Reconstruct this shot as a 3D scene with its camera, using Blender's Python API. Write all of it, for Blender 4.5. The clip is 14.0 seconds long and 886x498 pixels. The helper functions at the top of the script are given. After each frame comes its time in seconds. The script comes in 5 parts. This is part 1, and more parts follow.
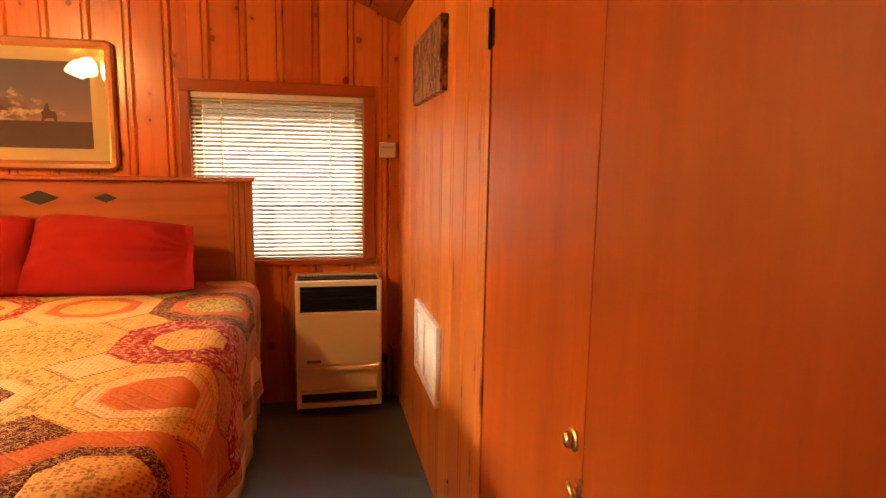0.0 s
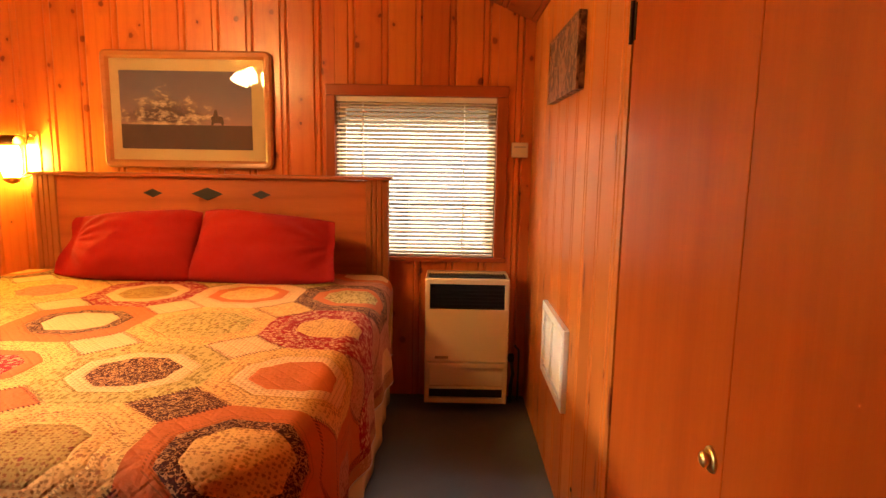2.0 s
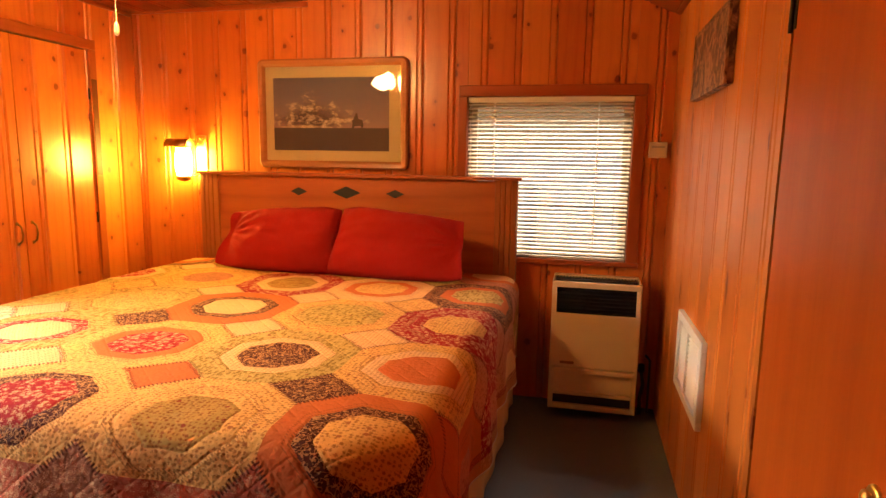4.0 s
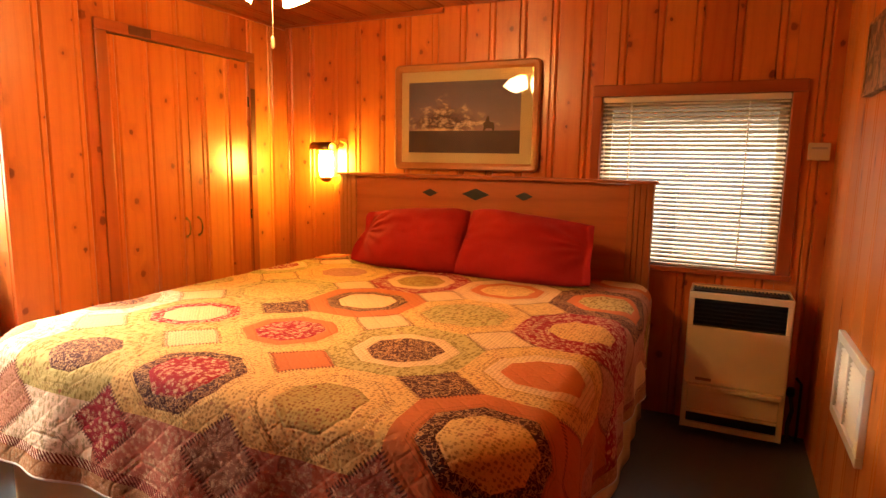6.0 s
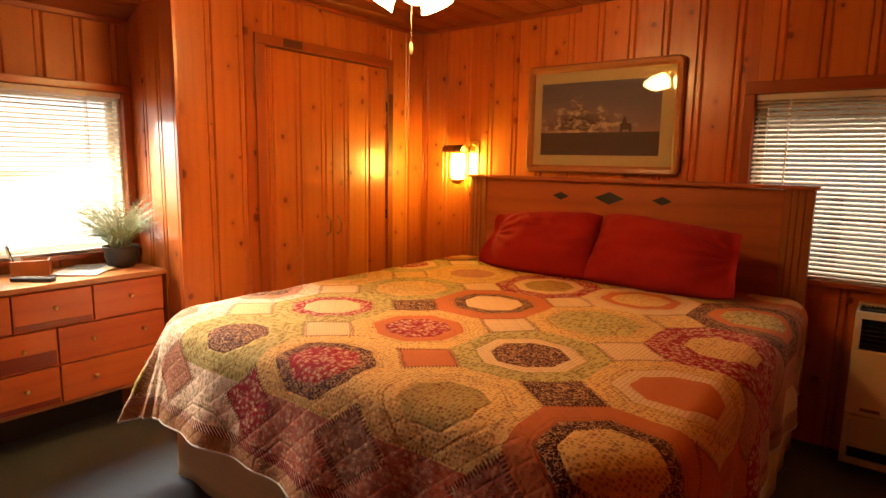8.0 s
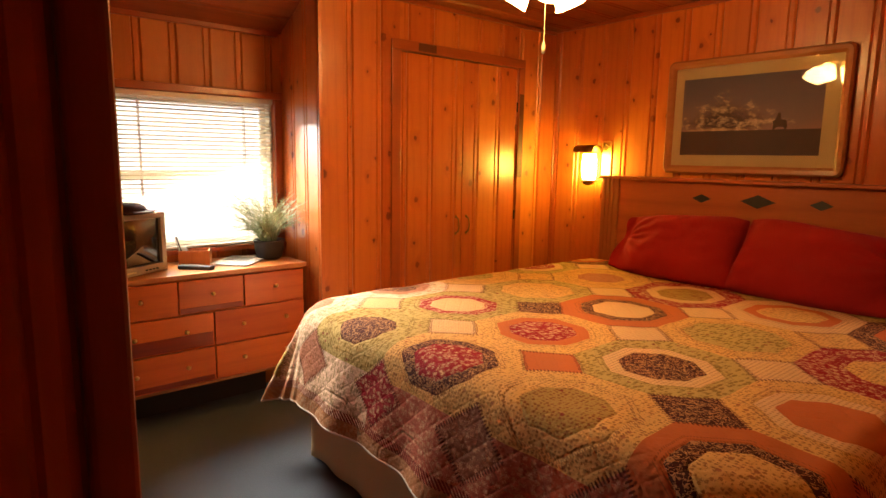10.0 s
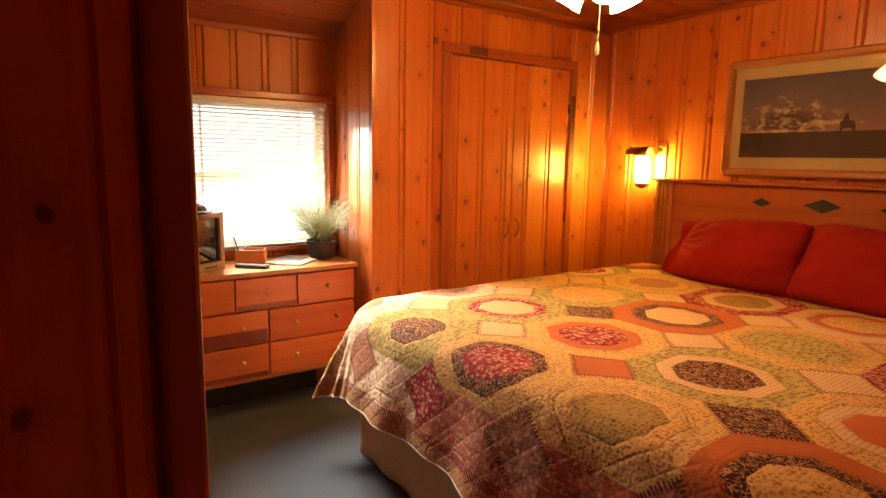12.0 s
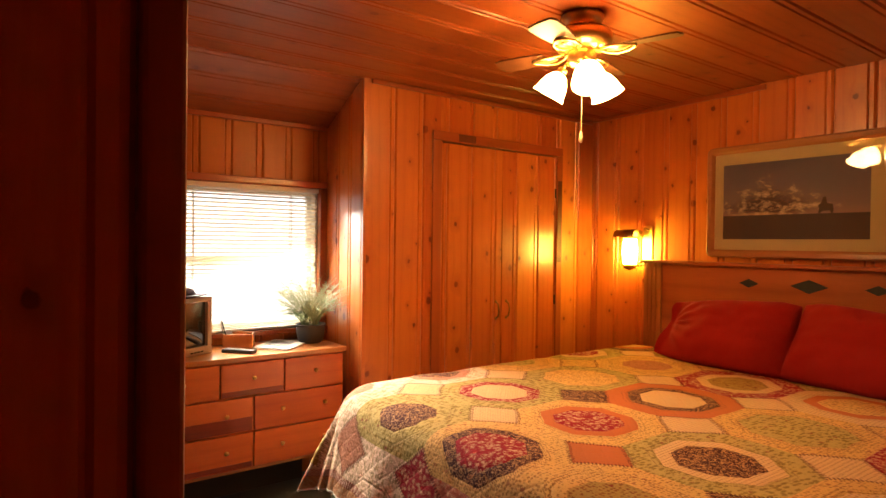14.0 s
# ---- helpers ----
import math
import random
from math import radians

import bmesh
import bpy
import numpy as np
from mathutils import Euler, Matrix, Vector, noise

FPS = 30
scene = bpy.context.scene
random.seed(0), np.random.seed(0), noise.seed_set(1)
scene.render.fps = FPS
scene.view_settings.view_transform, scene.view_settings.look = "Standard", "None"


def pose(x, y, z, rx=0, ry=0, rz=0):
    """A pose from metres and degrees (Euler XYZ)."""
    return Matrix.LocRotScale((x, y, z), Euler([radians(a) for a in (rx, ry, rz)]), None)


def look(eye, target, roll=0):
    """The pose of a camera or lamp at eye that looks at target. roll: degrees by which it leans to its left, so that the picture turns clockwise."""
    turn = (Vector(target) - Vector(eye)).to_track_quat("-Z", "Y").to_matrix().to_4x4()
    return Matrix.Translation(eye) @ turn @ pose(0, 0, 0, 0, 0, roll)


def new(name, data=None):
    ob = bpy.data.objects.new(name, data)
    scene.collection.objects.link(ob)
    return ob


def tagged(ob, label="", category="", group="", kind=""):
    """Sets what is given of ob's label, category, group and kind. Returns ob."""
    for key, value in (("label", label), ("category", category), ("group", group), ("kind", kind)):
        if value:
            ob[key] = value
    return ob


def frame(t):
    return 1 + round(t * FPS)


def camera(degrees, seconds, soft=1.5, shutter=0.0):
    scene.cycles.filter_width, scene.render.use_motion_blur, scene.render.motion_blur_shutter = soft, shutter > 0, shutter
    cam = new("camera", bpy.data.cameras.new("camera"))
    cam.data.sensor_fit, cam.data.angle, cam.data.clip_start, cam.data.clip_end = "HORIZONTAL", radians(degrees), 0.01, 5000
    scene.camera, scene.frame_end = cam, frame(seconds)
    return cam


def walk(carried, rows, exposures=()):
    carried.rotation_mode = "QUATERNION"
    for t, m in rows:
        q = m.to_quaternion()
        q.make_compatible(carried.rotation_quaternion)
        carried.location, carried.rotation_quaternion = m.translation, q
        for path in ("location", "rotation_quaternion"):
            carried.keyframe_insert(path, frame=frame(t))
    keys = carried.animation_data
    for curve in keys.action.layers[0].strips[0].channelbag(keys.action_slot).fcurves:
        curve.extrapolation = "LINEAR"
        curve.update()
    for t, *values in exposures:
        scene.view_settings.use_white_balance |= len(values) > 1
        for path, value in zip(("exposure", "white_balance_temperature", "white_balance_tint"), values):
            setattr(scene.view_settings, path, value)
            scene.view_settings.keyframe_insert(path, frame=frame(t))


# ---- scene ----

# ------------------------------------------------------------ camera
EYE = Vector((0.0, 0.0, 1.37))
PATH = [
    (0, -12.08, -8.19, 0.97, 0.000),
    (0.5, -8.92, -8.27, 0.94, 0.000),
    (1, -5.76, -8.31, 0.94, 0.000),
    (1.5, -2.66, -8.35, 0.92, 0.000),
    (2, 0.50, -8.40, 0.95, 0.000),
    (2.5, 3.60, -8.42, 0.98, 0.000),
    (3, 6.73, -8.47, 0.94, 0.000),
    (5.5, 22.11, -8.56, 1.00, 0.000),
    (6, 25.25, -8.54, 0.99, 0.000),
    (6.5, 28.38, -8.52, 1.01, 0.000),
    (7, 31.49, -8.50, 0.95, 0.000),
    (7.5, 34.61, -8.49, 0.98, 0.000),
    (8, 37.77, -8.52, 1.02, 0.008),
    (8.5, 40.90, -8.59, 0.95, 0.012),
    (9, 44.10, -8.63, 0.98, 0.016),
    (9.2, 45.30, -8.68, 0.94, 0.016),
    (10.2, 51.30, -8.65, 0.93, 0.012),
    (10.75, 54.00, -8.62, 0.92, 0.004),
    (11.3, 55.02, -8.60, 0.93, 0.000),
    (11.5, 54.93, -8.58, 0.94, 0.000),
    (12, 54.72, -8.52, 0.95, 0.000),
    (12.5, 54.49, -8.41, 0.94, 0.000),
    (13, 54.26, -7.44, 0.85, 0.000),
    (13.5, 54.05, -4.17, 0.76, 0.000),
    (14, 53.91, -0.55, 0.68, 0.000),
]


def heading(yaw, pitch):
    y, p = radians(yaw), radians(pitch)
    return Vector((-math.sin(y) * math.cos(p), math.cos(y) * math.cos(p), math.sin(p)))


EXPOSURES = [(0.0, 3.38), (3.0, 3.08), (5.5, 2.79), (6.5, 2.58), (7.5, 2.21), (9.0, 1.74), (11.3, 2.14), (12.5, 2.20), (13.2, 2.16), (14.0, 1.94)]
cam = camera(73.5, 14.0, soft=1.45)
EYES = [EYE + Vector((0.0, drift, 0.0)) for *_, drift in PATH]
walk(cam, [(row[0], look(eye, eye + heading(row[1], row[2]), row[3])) for row, eye in zip(PATH, EYES)], EXPOSURES)

# ------------------------------------------------------------ world and large lights
world = bpy.data.worlds.new("world")
scene.world = world
world.use_nodes = True
wt = world.node_tree
sky = wt.nodes.new("ShaderNodeTexSky")
sky.sky_type = "NISHITA"
sky.sun_disc = False
sky.sun_elevation = radians(35)
sky.sun_rotation = radians(255)
wt.links.new(sky.outputs[0], wt.nodes["Background"].inputs[0])
wt.nodes["Background"].inputs[1].default_value = 0.05

sun_data = bpy.data.lights.new("sun", "SUN")
sun_data.energy, sun_data.angle, sun_data.color = 1.6, radians(1.2), (1.0, 0.94, 0.84)
sun = new("sun", sun_data)
sun.matrix_world = look((-11.53, -1.45, 6.88), (-2.04, 1.09, 0.0))

# the sky's light in the opening of the west window
day_data = bpy.data.lights.new("daylight", "AREA")
day_data.shape, day_data.size, day_data.size_y = "RECTANGLE", 0.74, 0.70
day_data.energy, day_data.color = 7.4, (1.0, 0.93, 0.82)
day_data.spread = radians(80)
day = new("daylight", day_data)
day.matrix_world = look((-3.300, 1.071, 1.275), (-2.530, 1.25, 0.64))

# skylight falling in at the north window, from over its head
dim_data = bpy.data.lights.new("north_daylight", "AREA")
dim_data.shape, dim_data.size, dim_data.size_y = "RECTANGLE", 1.3, 0.8
dim_data.energy, dim_data.color = 21.0, (1.0, 0.90, 0.74)
dim = new("north_daylight", dim_data)
dim.matrix_world = look((-0.15, 4.25, 2.55), (0.0, 3.0, 0.4))

WARM = (1.0, 0.575, 0.175)
AMBER = (1.0, 0.79, 0.11)


# ------------------------------------------------------------ node helpers
def put(nt, sock, v):
    if isinstance(v, bpy.types.NodeSocket):
        nt.links.new(v, sock)
    elif isinstance(v, (tuple, list)) and len(v) == 3 and sock.type == "RGBA":
        sock.default_value = (*v, 1)
    else:
        sock.default_value = v


def material(name):
    m = bpy.data.materials.new(name)
    m.use_nodes = True
    return m, m.node_tree, m.node_tree.nodes["Principled BSDF"]


def maths(nt, op, a, b=0.0, c=0.0, clamp=False):
    n = nt.nodes.new("ShaderNodeMath")
    n.operation, n.use_clamp = op, clamp
    for s, v in zip(n.inputs, (a, b, c)):
        put(nt, s, v)
    return n.outputs[0]


def vmath(nt, op, a, b=(0, 0, 0)):
    n = nt.nodes.new("ShaderNodeVectorMath")
    n.operation = op
    put(nt, n.inputs[0], a)
    put(nt, n.inputs[1], b)
    return n.outputs[0]


def mix(nt, fac, a, b, blend="MIX"):
    n = nt.nodes.new("ShaderNodeMix")
    n.data_type, n.blend_type = "RGBA", blend
    put(nt, n.inputs[0], fac)
    put(nt, n.inputs[6], a)
    put(nt, n.inputs[7], b)
    return n.outputs[2]


def noise_tex(nt, vec, scale, detail=3.0, rough=0.5, distort=0.0):
    n = nt.nodes.new("ShaderNodeTexNoise")
    put(nt, n.inputs["Vector"], vec)
    n.inputs["Scale"].default_value, n.inputs["Detail"].default_value = scale, detail
    n.inputs["Roughness"].default_value, n.inputs["Distortion"].default_value = rough, distort
    return n.outputs[0]


def voronoi(nt, vec, scale, feature="F1"):
    n = nt.nodes.new("ShaderNodeTexVoronoi")
    n.feature = feature
    put(nt, n.inputs["Vector"], vec)
    n.inputs["Scale"].default_value = scale
    return n


def ramp(nt, fac, *stops):
    n = nt.nodes.new("ShaderNodeValToRGB")
    put(nt, n.inputs[0], fac)
    while len(n.color_ramp.elements) < len(stops):
        n.color_ramp.elements.new(0.5)
    for e, (p, c) in zip(n.color_ramp.elements, stops):
        e.position = p
        e.color = (c, c, c, 1) if isinstance(c, (int, float)) else (*c, 1)
    return n.outputs[0]


def chance(nt, island):
    """A random number for each object, or for each joined piece of one mesh."""
    if island:
        return nt.nodes.new("ShaderNodeNewGeometry").outputs["Random Per Island"]
    return nt.nodes.new("ShaderNodeObjectInfo").outputs["Random"]


def coords(nt, scale=(1, 1, 1), spread=True, island=False):
    """Object coordinates, shifted by a random number so that alike pieces differ."""
    v = nt.nodes.new("ShaderNodeTexCoord").outputs["Object"]
    if spread:
        r = chance(nt, island)
        c = nt.nodes.new("ShaderNodeCombineXYZ")
        put(nt, c.inputs[0], maths(nt, "MULTIPLY", r, 37.0))
        put(nt, c.inputs[1], maths(nt, "MULTIPLY", r, 91.0))
        put(nt, c.inputs[2], maths(nt, "MULTIPLY", r, 53.0))
        v = vmath(nt, "ADD", v, c.outputs[0])
    return vmath(nt, "MULTIPLY", v, scale)


def bump(nt, bsdf, height, strength, distance=0.004):
    n = nt.nodes.new("ShaderNodeBump")
    n.inputs["Strength"].default_value, n.inputs["Distance"].default_value = strength, distance
    put(nt, n.inputs["Height"], height)
    nt.links.new(n.outputs[0], bsdf.inputs["Normal"])


def plain(name, colour, rough=0.5, metal=0.0, grain=0.12, scale=40.0, relief=0.1, coat=0.0):
    m, nt, b = material(name)
    c = coords(nt)
    n = noise_tex(nt, c, scale, 4)
    big = noise_tex(nt, c, scale * 0.12, 2)
    shade = maths(nt, "ADD", maths(nt, "MULTIPLY", n, grain), maths(nt, "MULTIPLY", big, grain))
    put(nt, b.inputs["Base Color"], mix(nt, maths(nt, "MULTIPLY", shade, 1.0, clamp=True), colour, tuple(v * 0.45 for v in colour)))
    put(nt, b.inputs["Roughness"], maths(nt, "ADD", rough, maths(nt, "MULTIPLY", maths(nt, "SUBTRACT", big, 0.5), 0.15), clamp=True))
    b.inputs["Metallic"].default_value = metal
    b.inputs["Coat Weight"].default_value = coat
    if relief:
        bump(nt, b, n, relief, 0.002)
    return m


def wood(name, light, dark, across, along, knots=0.0, rough=0.3, coat=0.25, fine=1.0, tone=0.35, lines=18.0, grain=0.16, spec=0.5, sheen=0.19, island=False, spike=0.8):
    """Timber whose grain runs along one local axis. across/along: the local axes (0, 1, 2)."""
    m, nt, b = material(name)
    stretch = [9.0, 9.0, 9.0]
    stretch[along] = 0.9
    base = coords(nt, island=island)
    info = chance(nt, island)
    # knots: scattered cells, only some of which hold a knot
    parts = nt.nodes.new("ShaderNodeSeparateXYZ")
    put(nt, parts.inputs[0], base)
    plane = nt.nodes.new("ShaderNodeCombineXYZ")
    put(nt, plane.inputs[0], parts.outputs[across])
    put(nt, plane.inputs[1], maths(nt, "MULTIPLY", parts.outputs[along], 0.8 / max(1.0, spike)))
    vor = voronoi(nt, plane.outputs[0], 6.4)
    vor.voronoi_dimensions = "2D"
    far = maths(nt, "DIVIDE", vor.outputs["Distance"], 6.4)
    sep = nt.nodes.new("ShaderNodeSeparateColor")
    put(nt, sep.inputs[0], vor.outputs["Color"])
    has = maths(nt, "LESS_THAN", sep.outputs[0], knots)
    size = maths(nt, "ADD", 0.0055, maths(nt, "MULTIPLY", maths(nt, "POWER", sep.outputs[1], 2.0), 0.014))
    edge = noise_tex(nt, base, 55.0, 2)
    rel = maths(nt, "DIVIDE", maths(nt, "ADD", far, maths(nt, "MULTIPLY", maths(nt, "SUBTRACT", edge, 0.5), 0.016)), size)
    core = maths(nt, "MULTIPLY", has, ramp(nt, maths(nt, "MULTIPLY", rel, 0.5), (0.35, 1.0), (0.55, 0.0)))
    halo = maths(nt, "MULTIPLY", has, ramp(nt, maths(nt, "MULTIPLY", rel, 0.18), (0.15, 1.0), (0.75, 0.0)))
    # growth lines, bent round the knots
    warp = noise_tex(nt, vmath(nt, "MULTIPLY", base, tuple(v * 0.28 for v in stretch)), 1.0, 2)
    bend = maths(nt, "ADD", maths(nt, "MULTIPLY", warp, 0.22), maths(nt, "MULTIPLY", halo, 0.03))
    xyz = nt.nodes.new("ShaderNodeSeparateXYZ")
    put(nt, xyz.inputs[0], base)
    u = maths(nt, "ADD", xyz.outputs[across], bend)
    ring = maths(nt, "PINGPONG", maths(nt, "MULTIPLY", u, lines), 0.5)
    ring = ramp(nt, maths(nt, "MULTIPLY", ring, 2.0), (0.0, 0.0), (0.62, 0.25), (0.95, 1.0))
    fibre = noise_tex(nt, vmath(nt, "MULTIPLY", base, tuple(v * 14 for v in stretch)), 1.0 * fine, 4, 0.6)
    cloud = noise_tex(nt, vmath(nt, "MULTIPLY", base, tuple(v * 0.5 for v in stretch)), 1.0, 3)
    f = maths(nt, "ADD", maths(nt, "MULTIPLY", ring, grain), maths(nt, "MULTIPLY", fibre, 0.35))
    f = maths(nt, "ADD", f, maths(nt, "MULTIPLY", cloud, 0.70))
    f = maths(nt, "ADD", f, maths(nt, "MULTIPLY", maths(nt, "SUBTRACT", info, 0.5), tone))
    f = maths(nt, "SUBTRACT", f, 0.18, clamp=True)
    col = mix(nt, f, light, dark)
    col = mix(nt, maths(nt, "MULTIPLY", halo, 0.30), col, tuple(v * 0.62 for v in dark))
    col = mix(nt, maths(nt, "MULTIPLY", core, maths(nt, "ADD", 0.66, maths(nt, "MULTIPLY", sep.outputs[2], 0.34))), col, mix(nt, edge, (0.24, 0.030, 0.006), (0.085, 0.012, 0.003)))
    put(nt, b.inputs["Base Color"], col)
    put(nt, b.inputs["Roughness"], maths(nt, "ADD", rough - 0.08, maths(nt, "MULTIPLY", cloud, 0.2)))
    b.inputs["Specular IOR Level"].default_value = spec
    b.inputs["Coat Weight"].default_value = coat
    b.inputs["Coat Roughness"].default_value = sheen
    bump(nt, b, maths(nt, "ADD", fibre, maths(nt, "MULTIPLY", cloud, 1.5)), 0.16, 0.002)
    return m


# ------------------------------------------------------------ materials
PINE = wood("knotty_pine", (0.68, 0.198, 0.035), (0.43, 0.070, 0.011), 0, 2, knots=0.58, coat=0.55, tone=0.7, sheen=0.25)
PINE_SATIN = wood("satin_pine", (0.60, 0.195, 0.032), (0.38, 0.083, 0.011), 0, 2, knots=0.42, rough=0.46, coat=0.12, spec=0.32, tone=0.4, grain=0.05, sheen=0.3, spike=3.2)
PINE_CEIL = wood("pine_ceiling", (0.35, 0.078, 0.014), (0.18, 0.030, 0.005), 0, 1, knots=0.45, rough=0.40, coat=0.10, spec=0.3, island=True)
TRIM = wood("pine_trim", (0.42, 0.095, 0.022), (0.25, 0.043, 0.009), 0, 2, knots=0.08, tone=0.3)
TRIM_H = wood("pine_trim_level", (0.42, 0.095, 0.022), (0.25, 0.043, 0.009), 2, 0, knots=0.08, tone=0.3)
VENEER = wood("door_veneer", (0.53, 0.120, 0.013), (0.28, 0.045, 0.005), 0, 2, knots=0.0, spec=0.18, rough=0.42, coat=0.04, tone=0.2, lines=3.0, grain=0.22, fine=0.55, sheen=0.35)
DRESSER = wood("dresser_wood", (0.72, 0.180, 0.032), (0.42, 0.066, 0.012), 2, 1, knots=0.22, rough=0.36, coat=0.1, spec=0.45, tone=0.6, lines=12.0)
DRESSER_DARK = wood("dresser_dark_board", (0.30, 0.045, 0.010), (0.15, 0.020, 0.004), 2, 1, rough=0.3, tone=0.3)
DRESSER_TOP = wood("dresser_top", (0.62, 0.26, 0.08), (0.42, 0.14, 0.03), 0, 1, knots=0.1, rough=0.28, tone=0.2)
OAK = wood("headboard_wood", (0.50, 0.140, 0.037), (0.25, 0.056, 0.014), 2, 0, knots=0.30, rough=0.45, coat=0.08, tone=0.15, lines=9.0, fine=0.8, grain=0.26, spike=3.5)
OAK_UP = wood("headboard_post", (0.42, 0.145, 0.042), (0.25, 0.072, 0.019), 0, 2, rough=0.45, coat=0.08, tone=0.15)
FRAME_WOOD = wood("frame_wood", (0.46, 0.165, 0.048), (0.28, 0.080, 0.022), 2, 0, rough=0.4, coat=0.1, tone=0.1)
BOX_WOOD = wood("box_wood", (0.54, 0.21, 0.060), (0.36, 0.11, 0.027), 0, 2, rough=0.4)
BLADE_WOOD = wood("blade_wood", (0.15, 0.050, 0.015), (0.08, 0.024, 0.007), 1, 0, rough=0.4)

STAIN = wood("dark_stain", (0.14, 0.030, 0.010), (0.06, 0.012, 0.005), 0, 2, rough=0.5, coat=0.05, tone=0.3)
BRASS = plain("brass", (0.88, 0.60, 0.22), 0.34, 1.0, 0.15, 60, 0.05)
OLD_BRASS = plain("antique_brass", (0.36, 0.20, 0.07), 0.38, 1.0, 0.3, 60, 0.08)
BLACK = plain("black_enamel", (0.014, 0.012, 0.014), 0.4, 0.0, 0.3, 50, 0.05)
IRON = plain("dark_hinge", (0.05, 0.035, 0.025), 0.45, 0.8, 0.3, 60, 0.1)
CREAM = plain("cream_enamel", (0.77, 0.615, 0.350), 0.38, 0.0, 0.08, 12, 0.04, 0.1)
IVORY = plain("ivory_plastic", (0.68, 0.54, 0.34), 0.42, 0.0, 0.08, 30, 0.04)
WHITE = plain("white_plastic", (0.80, 0.76, 0.68), 0.4, 0.0, 0.06, 30, 0.03)
SLATE = plain("slate_inlay", (0.035, 0.040, 0.045), 0.5, 0.0, 0.5, 90, 0.3)
MATBOARD = plain("mat_board", (0.62, 0.44, 0.235), 0.85, 0.0, 0.08, 120, 0.1)
TV_GREY = plain("tv_plastic", (0.42, 0.35, 0.28), 0.45, 0.0, 0.1, 80, 0.08)
TV_GLASS = plain("tv_glass", (0.025, 0.022, 0.020), 0.08, 0.0, 0.05, 10, 0.0, 0.4)
FELT = plain("cap_cloth", (0.055, 0.014, 0.014), 0.85, 0.0, 0.3, 120, 0.4)
POT = plain("plant_pot", (0.030, 0.026, 0.024), 0.5, 0.0, 0.3, 40, 0.2)
PAPER = plain("paper", (0.70, 0.69, 0.66), 0.6, 0.0, 0.2, 25, 0.05)
PHOTO = plain("printed_photo", (0.42, 0.40, 0.46), 0.45, 0.0, 1.0, 22, 0.0)
UMBER = plain("umber_paint", (0.085, 0.048, 0.042), 0.7)
INK = plain("ink", (0.18, 0.16, 0.16), 0.6)
LEAF = plain("leaf", (0.30, 0.38, 0.14), 0.55, 0.0, 0.5, 30, 0.1)
LEAF_PALE = plain("leaf_pale", (0.46, 0.49, 0.28), 0.6, 0.0, 0.4, 30, 0.1)
SOIL = plain("soil", (0.03, 0.02, 0.014), 0.95, 0.0, 0.6, 90, 0.8)
TAN_SIDING = plain("tan_siding", (0.17, 0.115, 0.05), 0.8, 0.0, 0.25, 8, 0.2)
PALE_FACE = plain("pale_face", (0.15, 0.132, 0.115), 0.7, 0.0, 0.15, 8, 0.1)
GROUND = plain("ground", (0.20, 0.17, 0.11), 0.95, 0.0, 0.5, 3, 0.5)
BRONZE = plain("brown_window_frame", (0.34, 0.25, 0.15), 0.5, 0.0, 0.2, 40, 0.05)
GASKET = plain("dark_post", (0.055, 0.048, 0.045), 0.7)
RUBBER = plain("grey_hose", (0.06, 0.055, 0.05), 0.6)
COPPER = plain("copper_pipe", (0.45, 0.20, 0.08), 0.4, 1.0)


def cloth(name, colour, weave=900.0, fold=6.0, rough=0.9, sheen=0.02, relief=0.35):
    m, nt, b = material(name)
    c = coords(nt)
    w = noise_tex(nt, c, weave, 2)
    soft = noise_tex(nt, c, fold, 4, 0.55)
    col = mix(nt, maths(nt, "MULTIPLY", soft, 0.45), colour, tuple(v * 0.62 for v in colour))
    col = mix(nt, maths(nt, "MULTIPLY", w, 0.2), col, tuple(v * 0.6 for v in colour))
    put(nt, b.inputs["Base Color"], col)
    b.inputs["Roughness"].default_value = rough
    b.inputs["Sheen Weight"].default_value = sheen
    b.inputs["Specular IOR Level"].default_value = 0.15
    bump(nt, b, maths(nt, "ADD", maths(nt, "MULTIPLY", soft, 2.0), maths(nt, "MULTIPLY", w, 0.12)), relief, 0.012)
    return m


RED_CLOTH = cloth("red_cotton", (0.36, 0.015, 0.012), fold=7.0)
SKIRT = cloth("cream_skirt", (0.74, 0.53, 0.26), fold=5.0, relief=0.2)
BACKING = cloth("quilt_backing", (0.70, 0.62, 0.48), fold=8.0)


def carpet_material():
    m, nt, b = material("carpet")
    c = coords(nt, spread=False)
    tuft = noise_tex(nt, c, 330.0, 3, 0.7)
    patch = noise_tex(nt, c, 3.5, 4, 0.6)
    col = mix(nt, tuft, (0.075, 0.089, 0.102), (0.235, 0.262, 0.288))
    col = mix(nt, maths(nt, "MULTIPLY", ramp(nt, patch, (0.40, 0.0), (0.68, 1.0)), 0.4), col, (0.15, 0.165, 0.175))
    put(nt, b.inputs["Base Color"], col)
    b.inputs["Roughness"].default_value = 0.95
    b.inputs["Specular IOR Level"].default_value = 0.1
    bump(nt, b, maths(nt, "ADD", tuft, maths(nt, "MULTIPLY", patch, 1.5)), 0.7, 0.008)
    return m


CARPET = carpet_material()


